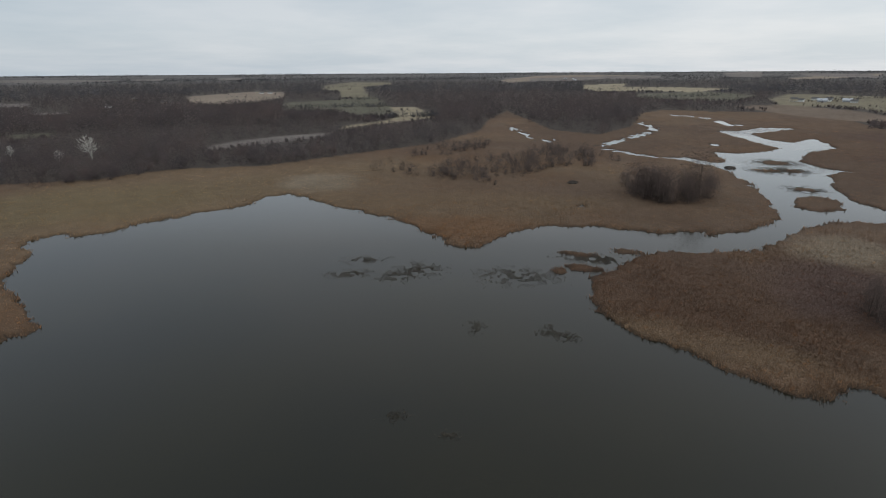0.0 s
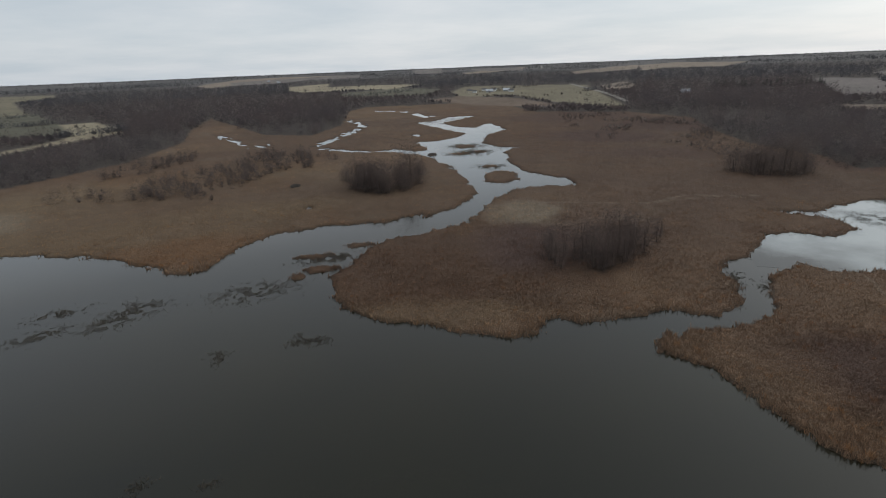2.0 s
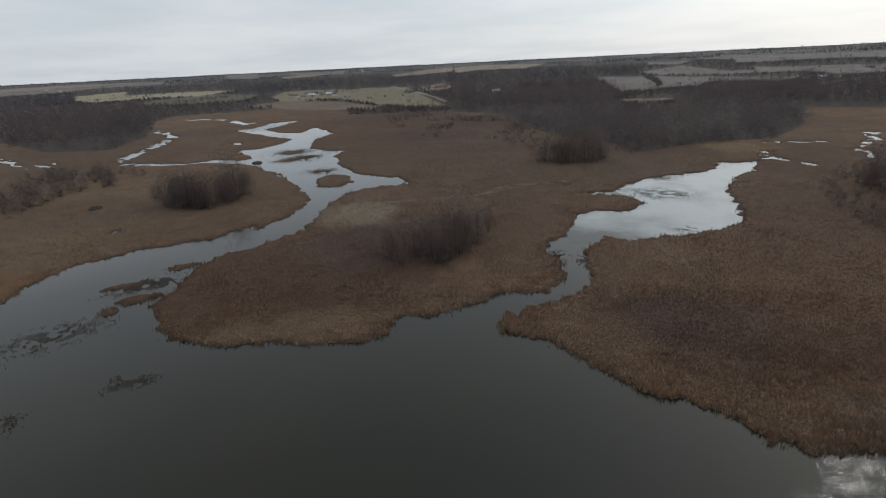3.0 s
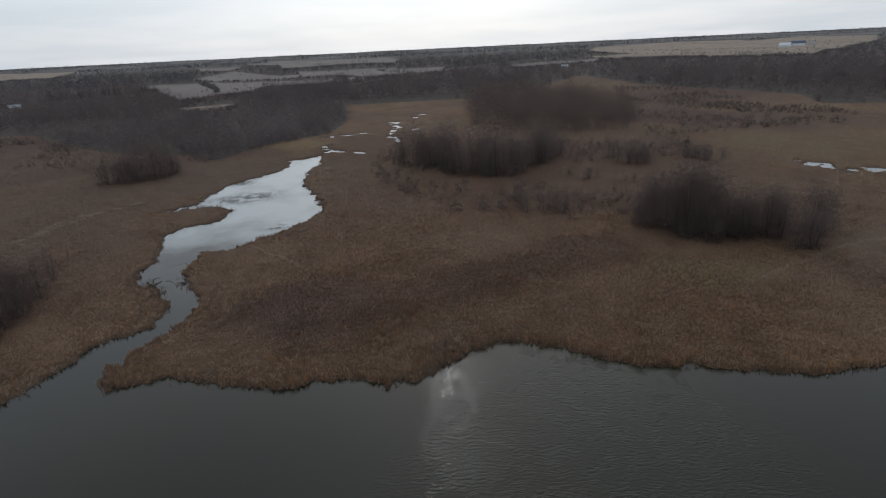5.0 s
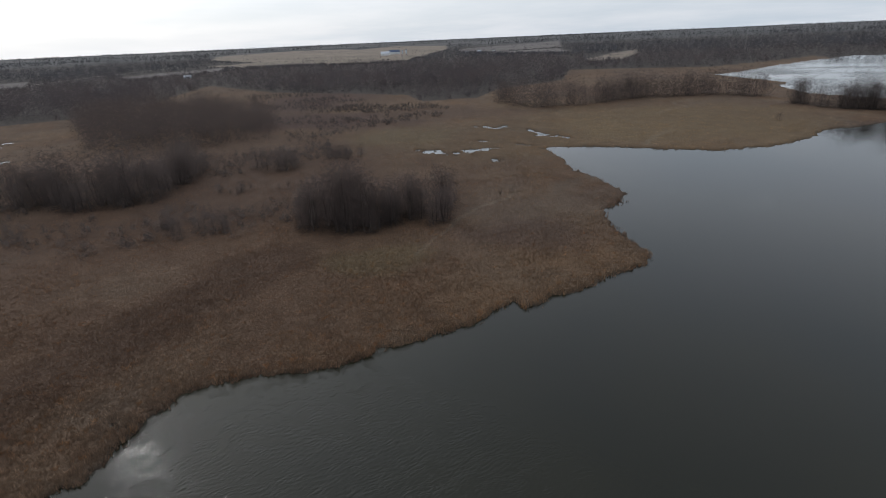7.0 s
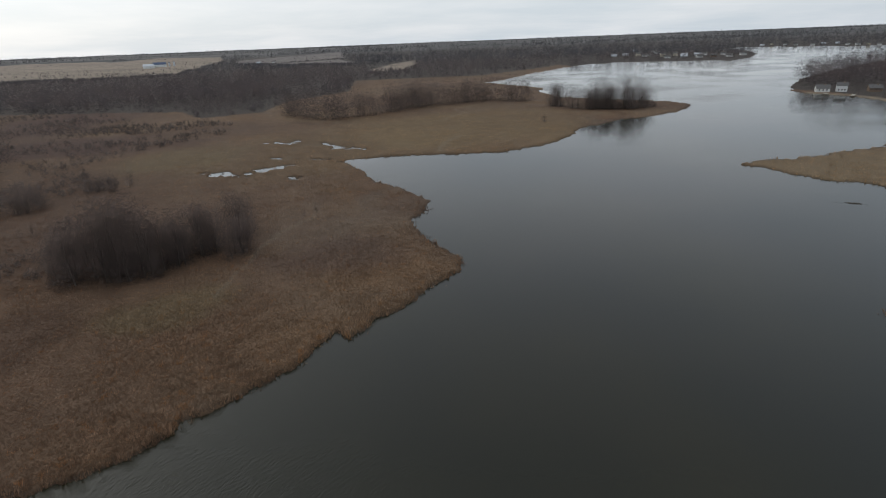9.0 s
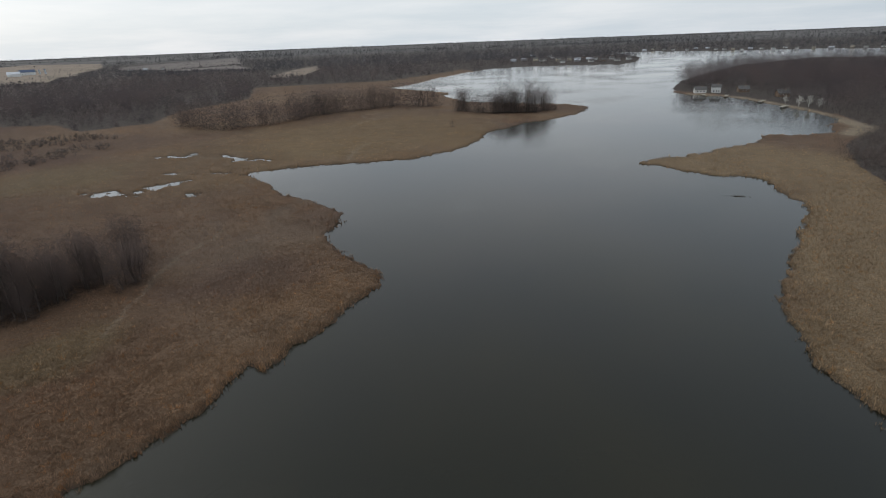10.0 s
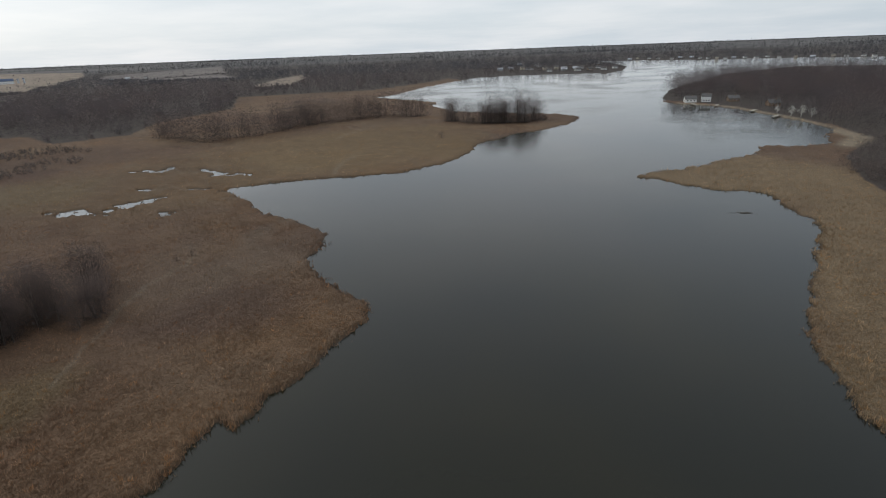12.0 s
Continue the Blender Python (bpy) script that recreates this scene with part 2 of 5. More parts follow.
FIELD_LIST += [
    ([(1458, 3111), (1633, 3118), (1180, 2248), (1105, 2354)], GREYTAN),
    ([(1224, 2146), (1993, 2926), (2106, 2874), (1688, 2333), (1261, 1964), (1094, 1882)], STUBBLE),
    ([(390, 714), (489, 849), (550, 799), (567, 746), (472, 618), (360, 562), (334, 588)], GRASS),
    ([(277, 888), (421, 973), (424, 809), (332, 685), (271, 705), (237, 759)], OLIVEF),
    ([(285, 2407), (506, 2661), (866, 2929), (997, 2850), (772, 2211), (600, 2229), (360, 1906), (217, 1850)], GREYTAN),
    ([(409, 713), (498, 762), (589, 762), (607, 667), (505, 539), (406, 412), (330, 313), (324, 372), (379, 534), (368, 644)], GRASS)]
FIELD_LIST += [
    ([(281, 576), (341, 597), (354, 499), (310, 364), (283, 400), (270, 453)], PLOUGH),
    ([(599, 626), (713, 689), (645, 603), (529, 505), (512, 525)], STUBBLE),
    ([(1236, 1439), (1805, 1825), (2079, 1940), (1454, 1358), (1184, 1248), (1078, 1231)], STUBBLE),
    ([(1912, 3267), (1995, 2789), (1445, 1980), (1509, 2498)], GREYTAN),
    ([(1708, 3698), (2193, 4181), (1629, 3109), (1309, 2838)], GREYTAN),
    ([(1962, 1831), (2447, 2024), (2222, 1465), (1571, 1126), (1532, 1294), (1274, 1166)], STUBBLE),
    ([(1848, 823), (1837, 669), (1487, 577), (1573, 692)], GREYTAN),
    ([(2077, 747), (2551, 754), (2329, 476), (1770, 361), (1890, 574)], GREYTAN),
    ([(841, 455), (864, 361), (756, 308), (689, 356)], GREYTAN)]
FIELD_LIST += [
    ([(425, 209), (444, 175), (414, 163), (393, 188)], STUBBLE),
    ([(1173, 314), (1158, 103), (857, 75), (937, 196), (997, 258)], GREYTAN),
    ([(1906, 331), (2001, 182), (1503, 135), (1660, 287)], GREYTAN),
    ([(796, 436), (829, 342), (762, 154), (678, 144), (681, 221), (598, 211), (505, 248), (631, 325)], GREYTAN),
    ([(1405, 536), (1006, 304), (1080, 216), (926, 186), (872, 265), (906, 390), (1037, 473)], GREYTAN),
    ([(949, 190), (1031, 109), (1064, -1), (884, 9), (830, 89), (786, 122)], GREYTAN)]
FIELD_LIST += [
    ([(1874, 560), (2334, 459), (2295, 236), (1770, 133), (1618, 275), (1479, 430)], GREYTAN),
    ([(984, -108), (1080, -190), (1109, -306), (973, -258), (950, -182), (880, -115)], GREYTAN),
    ([(2287, -609), (2621, -1065), (2372, -1204), (1710, -1009), (1794, -1343), (1323, -991), (1058, -715), (870, -567), (1037, -422), (1080, -321), (1266, -310), (1330, -439), (1779, -454)], STUBBLE),
    ([(1378, -1103), (1630, -1838), (1041, -1178), (1032, -923), (1186, -935)], GREYTAN),
    ([(1466, -685), (1994, -1037), (2443, -1508), (1937, -1465), (1434, -1090), (1295, -872), (1051, -750), (902, -497), (952, -442)], STUBBLE),
    ([(930, -668), (991, -918), (971, -1081), (744, -875), (868, -864), (984, -834), (947, -710)], GREYTAN)]
FIELD_LIST += [
    ([(1246, -1267), (1340, -1469), (1140, -1252), (1118, -1137)], GREYTAN),
    ([(525, -651), (598, -805), (656, -961), (529, -773), (464, -649), (474, -587)], STUBBLE)]
BEACH = [(-8, -381), (-33.3, -360.8), (-53.4, -311.9), (-60.9, -275.8), (-65.2, -253.3), (-55.9, -235.3)]
# Trodden tracks and lanes: half width, course.
TRACKS = [(0.6, [(109.9, 94.5), (125, 94.9), (133.1, 87.7), (133.2, 80)]), (0.3, [(100.9, 41.1), (92.5, 31.5), (86, 25.8)]), (0.9, [(104.4, -159), (111.8, -177.6), (112.3, -189.1)]),
          (0.9, [(141.7, -224.4), (145.3, -241.7), (142.3, -250), (158.2, -261.4), (155.6, -274.5)]), (0.5, [(75.7, -46.9), (85.4, -63.3), (90.1, -73.7), (90.4, -82.9), (92.9, -87.6)]), (0.5, [(88.8, 112.2), (110.1, 94.5), (121.4, 92.1), (132.2, 88.8), (139.7, 82.8)]), (2.2, [(513, 553), (445, 450), (370.9, 352.3)])]


# ---------------------------------------------------------------- arithmetic on the plan
def hash2(ix, iy, seed):
    h = (ix.astype(np.int64) * 374761393 + iy.astype(np.int64) * 668265263 + seed * 1274126177) & 0x7FFFFFFF
    h = ((h ^ (h >> 13)) * 1103515245) & 0x7FFFFFFF
    return ((h ^ (h >> 16)) & 0xFFFF) / 65535.0


def value_noise(x, y, seed=0):
    ix, iy = np.floor(x), np.floor(y)
    fx, fy = x - ix, y - iy
    fx, fy = fx * fx * (3 - 2 * fx), fy * fy * (3 - 2 * fy)
    a, b = hash2(ix, iy, seed), hash2(ix + 1, iy, seed)
    c, d = hash2(ix, iy + 1, seed), hash2(ix + 1, iy + 1, seed)
    return (a * (1 - fx) + b * fx) * (1 - fy) + (c * (1 - fx) + d * fx) * fy


def fbm(x, y, size, octaves=3, seed=0):
    """Smooth noise, -1 to 1, whose largest patches are size metres wide."""
    total, amp, norm = 0, 1.0, 0.0
    for k in range(octaves):
        total = total + amp * (2 * value_noise(x / size + 17.3 * k, y / size - 9.1 * k, seed + k) - 1)
        norm += amp
        amp *= 0.5
        size *= 0.48
    return total / norm


def signed_distance(x, y, outline):
    """Metres to a closed outline; negative inside it."""
    pts = np.array(outline, np.float32)
    best = np.full(x.shape, 1e12, np.float32)
    inside = np.zeros(x.shape, bool)
    for (x0, y0), (x1, y1) in zip(pts, np.roll(pts, -1, 0)):
        dx, dy = x1 - x0, y1 - y0
        px, py = x - x0, y - y0
        s = np.clip((px * dx + py * dy) / (dx * dx + dy * dy + 1e-9), 0, 1)
        best = np.minimum(best, (px - s * dx) ** 2 + (py - s * dy) ** 2)
        if y0 != y1:
            inside ^= ((y0 > y) != (y1 > y)) & (px < dx * py / dy)
    return np.where(inside, -1, 1) * np.sqrt(best)


LAKE = (WEST + CREEK_WEST + CREEK_EAST + CHANNEL_NORTH + POOL_EAST + CHANNEL_SOUTH + MARSH_FRONT + CAPES + BAY
        + FAR_SHORE + FAR_LAKE + PENINSULA + EAST_REEDS + BEHIND)
HOME = (5.0, -5.0)


def ellipse_distance(x, y, cx, cy, a, b, turn):
    c, s = math.cos(radians(turn)), math.sin(radians(turn))
    u, v = (x - cx) * c + (y - cy) * s, -(x - cx) * s + (y - cy) * c
    return (np.sqrt((u / a) ** 2 + (v / b) ** 2) - 1) * min(a, b)


def line_distance(x, y, course):
    best = np.full(x.shape, 1e9)
    for (x0, y0), (x1, y1) in zip(course, course[1:]):
        dx, dy = x1 - x0, y1 - y0
        s = np.clip(((x - x0) * dx + (y - y0) * dy) / (dx * dx + dy * dy + 1e-9), 0, 1)
        best = np.minimum(best, np.hypot(x - x0 - s * dx, y - y0 - s * dy))
    return best


def land_distance(x, y):
    """Metres inland from the nearest water; negative over water. The shore is ragged at several sizes."""
    r = np.hypot(x - HOME[0], y - HOME[1])
    ragged = np.clip(r / 90, 0.85, 1.6)
    wx = x + ragged * (1.1 * fbm(x, y, 7, 3, 11) + 0.95 * fbm(x, y, 1.7, 2, 31))
    wy = y + ragged * (1.1 * fbm(x, y, 7, 3, 21) + 0.95 * fbm(x, y, 1.7, 2, 41))
    d = signed_distance(wx, wy, LAKE)
    for e in ISLETS:
        d = np.maximum(d, -ellipse_distance(wx, wy, *e))
    sx, sy = x + 3.2 * fbm(x, y, 6, 3, 51) + 1.6 * fbm(x, y, 2.2, 2, 53), y + 3.2 * fbm(x, y, 6, 3, 61) + 1.6 * fbm(x, y, 2.2, 2, 63)
    for half, course in STREAMS:
        c = np.array(course)
        lo, hi = c.min(0) - 12, c.max(0) + 12
        near = (x > lo[0]) & (x < hi[0]) & (y > lo[1]) & (y < hi[1])
        if near.any():
            d[near] = np.minimum(d[near], line_distance(sx[near], sy[near], course) - half * (0.85 + 2.6 * fbm(x[near], y[near], 3, 3, 77)))
    for e in POOLS:
        d = np.minimum(d, ellipse_distance(x + 1.6 * fbm(x, y, 5, 3, 51), y + 1.6 * fbm(x, y, 5, 3, 61), *e))
    return d


def terrain(x, y, d=None):
    """Ground height."""
    if d is None:
        d = land_distance(x, y)
    r = np.hypot(x - HOME[0], y - HOME[1])
    bank = np.clip(d * 0.45, -1.0, 0.32) + np.where(d > 0.7, 0.10 * fbm(x, y, 3.0, 2, 5), 0)
    far = np.clip((r - 420) / 1500, 0, 1)
    hills = far * (0.6 + 1.2 * fbm(x, y, 420, 3, 8)) * np.clip(d / 120, 0, 1)
    rise = np.clip((r - 1200) / 3750, 0, 1) ** 1.3 * 24
    return bank + hills + rise * np.clip(d / 200, 0, 1)


# plant cover and fields as soft patches: x, y, half length, half width, turn, colour, strength
BROWN, DARK, TAN, PALE, RUST = (0.162, 0.105, 0.067), (0.104, 0.069, 0.050), (0.205, 0.147, 0.088), (0.27, 0.222, 0.16), (0.160, 0.091, 0.048)
GREY, STRAW, OCHRE, OLIVE, DARKRUST = (0.150, 0.112, 0.081), (0.198, 0.142, 0.086), (0.192, 0.135, 0.072), (0.165, 0.130, 0.070), (0.100, 0.061, 0.040)
COVER = [
    (-77, 166.6, 75, 50, 206, TAN, 0.6), (5.1, 164.1, 75, 45, 178, TAN, 0.22), (-108.1, 147, 45, 26, 213, OLIVE, 0.55), (-49.1, 178.8, 13, 14, 196, PALE, 0.7), (-3, 144.8, 42, 16, 181, OCHRE, 0.35),
    (2, 119.2, 8, 10, 179, RUST, 0.8), (29.3, 150.4, 18, 9, 169, TAN, 0.3), (79.1, 106.5, 9, 14, 143, PALE, 0.6),
    (42.1, 82.7, 22, 18, 154, DARKRUST, 0.8), (65.1, 85.7, 20, 16, 143, DARK, 0.85), (179.5, 161.6, 55, 60, 133, DARK, 0.45), (181, -67.4, 55, 50, 70, DARK, 0.5), (33.1, 66.5, 14, 6, 153, TAN, 0.4), (75.6, 20.3, 6, 16, 104, TAN, 0.25)]
COVER += [
    (168.4, 73, 19, 18, 113, GREY, 0.6), (222, 62, 13, 12, 105, OCHRE, 1.0), (72.3, 25.5, 13, 7, 109, DARK, 0.7), (82.3, 4.6, 16, 11, 93, DARKRUST, 0.75),
    (91.2, -20.9, 14, 8, 77, DARKRUST, 0.7), (84, -44, 11, 7, 63, STRAW, 0.45), (98.8, -5.4, 8, 8, 87, PALE, 0.3), (70.2, -63.2, 13, 17, 48, GREY, 0.5),
    (58.1, -66.1, 10, 7, 42, RUST, 0.6), (81.5, -83.4, 16, 19, 44, GREY, 0.4), (58.6, -44.8, 8, 5, 53, RUST, 0.35)]
COVER += [
    (47.5, -64.2, 45, 30, 48, (0.172, 0.108, 0.062), 0.45), (10.2, 154.1, 75, 40, 178, DARK, 0.3), (50.1, 86.3, 28, 24, 148, DARKRUST, 0.45), (157.9, -16.2, 85, 85, -4, (0.115, 0.070, 0.048), 0.5), (89.8, -6.9, 30, 60, 6, (0.150, 0.090, 0.055), 0.4), (149.9, 119.2, 70, 50, 128, DARK, 0.42), (80.9, 316.9, 60, 90, 159, DARK, 0.5), (228.5, 308.8, 60, 110, 148, DARKRUST, 0.4),
    (119.7, -207.7, 49, 59, 30, OCHRE, 0.6), (151.3, -132.9, 49, 42, 49, OCHRE, 0.3), (236.6, -163.3, 32, 27, 56, DARK, 0.6), (184.1, -111.5, 20, 21, 59, OLIVE, 0.3),
    (-15.9, -182.4, 30, 32, -5, STRAW, 0.95), (-30, -126.3, 16, 60, -12, STRAW, 0.9), (-19, -71.6, 12, 36, -12, STRAW, 0.85), (190.2, 249, 52, 77, 142, DARKRUST, 0.4), (234.2, 204, 36, 52, 131, DARK, 0.5)]
HEATH = (0.088, 0.056, 0.046)
COVER += [
    (73, 8, 9, 6, 110, DARKRUST, 0.85), (80, -4, 10, 6, 125, DARKRUST, 0.95), (89, -22, 14, 7, 105, DARKRUST, 0.95), (71, 22, 9, 11, 110, HEATH, 0.6), (71, -70, 12, 9, 50, HEATH, 0.45),
    (352, -144, 30, 60, 60, HEATH, 0.8), (262, -104, 34, 26, 65, HEATH, 0.85), (224, -122, 20, 16, 60, HEATH, 0.6), (360, -185, 25, 40, 60, HEATH, 0.6), (196, 203, 30, 22, 130, HEATH, 0.8),
    (262, 212, 36, 34, 130, HEATH, 0.8), (205, 82, 22, 12, 110, HEATH, 0.6), (255, 290, 40, 50, 140, HEATH, 0.6), (0, 124, 18, 8, 178, RUST, 0.7), (79, -41, 9, 6, 60, OLIVE, 0.4),
    (40, 85, 20, 11, 155, DARKRUST, 0.9), (66, 84, 12, 14, 145, HEATH, 0.8), (175, 150, 22, 14, 130, HEATH, 0.5)]


def blend(col, other, w):
    return col + (np.array(other) - col) * w[:, None]


def farm_kind(x, y):
    """What grows on a plot of the farmland: 0 to 1, the same all over one plot."""
    fx, fy = x * 0.92 + y * 0.39 + 40 * fbm(x, y, 500, 2, 3), y * 0.92 - x * 0.39 + 30 * fbm(x, y, 300, 2, 4)
    return hash2(np.floor(fx / 520.0), np.floor(fy / 235.0), 7), fx, fy


def cover_colour(x, y, d=None):
    """Base colour of the plants and soil at a place on land."""
    r = np.hypot(x - HOME[0], y - HOME[1])
    col = np.tile(np.array(BROWN), (len(x), 1))
    col = blend(col, DARK, np.clip(0.5 + 1.4 * fbm(x, y, 45, 4, 71), 0, 1) * 0.66)
    col = blend(col, TAN, np.clip(1.6 * fbm(x, y, 30, 4, 81) - 0.1, 0, 1) * 0.35)
    col = blend(col, RUST, np.clip(1.6 * fbm(x, y, 18, 3, 91) - 0.2, 0, 1) * 0.6)
    col = blend(col, DARKRUST, np.clip(2.2 * fbm(x + 0.5 * y, y, 13, 4, 95) - 0.35, 0, 1) * 0.6)
    col = blend(col, GREY, np.clip(2.2 * fbm(x, y + 0.4 * x, 9, 4, 99) - 0.4, 0, 1) * 0.6)
    for cx, cy, a, b, turn, c, k in COVER:
        s = np.hypot(x - cx, y - cy) < 1.8 * max(a, b)
        if s.any():
            wob = 0.45 * fbm(x[s], y[s], max(a, b) * 0.5, 4, int(cx * 7 + cy) & 255)
            e = ellipse_distance(x[s], y[s], cx, cy, a, b, turn) / min(a, b)
            col[s] = blend(col[s], c, k * np.clip(0.5 - 1.5 * (e + wob), 0, 1))
    # farmland: plots of stubble, plough and grass
    pick, fx, fy = farm_kind(x, y)
    farm = np.stack([0.078 + 0.07 * pick, 0.075 + 0.062 * pick, 0.073 + 0.055 * pick], 1)
    w = np.clip((r - 1900) / 500, 0, 1)
    floor = signed_distance(x, y, MARSH) > 0
    col[floor] = (0.072, 0.060, 0.052)
    col = col + (farm - col) * w[:, None]
    for outline, c in FIELD_LIST:
        o = np.array(outline)
        lo, hi = o.min(0) - 5, o.max(0) + 5
        s = (x > lo[0]) & (x < hi[0]) & (y > lo[1]) & (y < hi[1])
        if s.any():
            band = np.array(c)[None] * (1 + 0.22 * fbm(x[s] + 0.3 * y[s], (y[s] - 0.3 * x[s]) * 4, 160, 3, 33))[:, None]
            col[s] += (band - col[s]) * np.clip(0.5 - signed_distance(x[s], y[s], outline) / 4, 0, 1)[:, None]
    for half, course in TRACKS:
        col = blend(col, (0.29, 0.24, 0.18), 0.30 * np.clip(1.3 - line_distance(x + fbm(x, y, 4, 2, 5), y + fbm(x, y, 4, 2, 6), course) / half, 0, 1))
    col = blend(col, PALE, 0.8 * np.clip(1.5 - line_distance(x, y, BEACH) / 3.5, 0, 1))
    if d is not None:
        col = blend(col, (0.045, 0.036, 0.028), 0.8 * np.clip(1.2 - d / 0.6, 0, 1) * (r < 450))      # wet peat at the waterline
    return np.clip(col * (1 + 0.2 * fbm(x, y, 2.5, 3, 15))[:, None], 0.01, 0.8)


# ---------------------------------------------------------------- materials
def material(name):
    m = bpy.data.materials.new(name)
    m.use_nodes = True
    nt = m.node_tree
    return m, nt, nt.nodes["Principled BSDF"]


def plant_material(name, attr=True, colour=(0.1, 0.08, 0.05), spread=0.45, rough=0.9, bump=0.0, scale=2.0, patch=0.0, softness=0.7, cover=1.0):
    m, nt, p = material(name)
    N, L = nt.nodes.new, nt.links.new
    geo, tc = N("ShaderNodeNewGeometry"), N("ShaderNodeTexCoord")
    hsv = N("ShaderNodeHueSaturation")
    if attr:
        a = N("ShaderNodeAttribute")
        a.attribute_name = "cover"
        L(a.outputs["Color"], hsv.inputs["Color"])
    else:
        hsv.inputs["Color"].default_value = (*colour, 1)
    mr = N("ShaderNodeMapRange")
    mr.inputs["To Min"].default_value, mr.inputs["To Max"].default_value = 1 - spread, 1 + spread
    if bump:
        n = N("ShaderNodeTexNoise")
        n.inputs["Scale"].default_value, n.inputs["Detail"].default_value = scale, 6
        n.inputs["Roughness"].default_value = 0.7
        L(tc.outputs["Object"], n.inputs["Vector"])
        L(n.outputs["Fac"], mr.inputs["Value"])
        b = N("ShaderNodeBump")
        b.inputs["Strength"].default_value, b.inputs["Distance"].default_value = bump, 0.4
        L(n.outputs["Fac"], b.inputs["Height"])
        L(b.outputs[0], p.inputs["Normal"])
        mr.inputs["From Min"].default_value, mr.inputs["From Max"].default_value = 0.3, 0.7
    else:
        L(geo.outputs["Random Per Island"], mr.inputs["Value"])
        if softness:
            # fine twigs and blades scatter light to all sides: the slivers are shaded mostly as the stand's top
            soft = N("ShaderNodeMix")
            soft.data_type = "VECTOR"
            soft.inputs["Factor"].default_value = softness
            soft.inputs["B"].default_value = (0, 0, 1)
            L(geo.outputs["Normal"], soft.inputs["A"])
            unit = N("ShaderNodeVectorMath")
            unit.operation = "NORMALIZE"
            L(soft.outputs["Result"], unit.inputs[0])
            L(unit.outputs[0], p.inputs["Normal"])
    L(mr.outputs[0], hsv.inputs["Value"])
    shade = hsv.outputs[0]
    if patch:
        # stands of different kinds: redder, greyer or greener from patch to patch
        pn, pr, mx = N("ShaderNodeTexNoise"), N("ShaderNodeValToRGB"), N("ShaderNodeMix")
        pn.inputs["Scale"].default_value, pn.inputs["Detail"].default_value = patch, 5
        L(tc.outputs["Object"], pn.inputs["Vector"])
        L(pn.outputs["Fac"], pr.inputs[0])
        stops = pr.color_ramp.elements
        stops[0].position, stops[0].color = 0.34, (0.56, 0.58, 0.62, 1)
        stops[1].position, stops[1].color = 0.68, (1.16, 1.02, 0.93, 1)
        mid = stops.new(0.5)
        mid.color = (0.86, 0.84, 0.85, 1)
        mx.data_type, mx.blend_type = "RGBA", "MULTIPLY"
        mx.inputs["Factor"].default_value = 1.0
        L(shade, mx.inputs["A"])
        L(pr.outputs[0], mx.inputs["B"])
        shade = mx.outputs["Result"]
    L(shade, p.inputs["Base Color"])
    p.inputs["Roughness"].default_value = rough
    p.inputs["Specular IOR Level"].default_value = 0.15
    p.inputs["Alpha"].default_value = cover          # a sliver stands for a spray of fine twigs with gaps between them
    return m


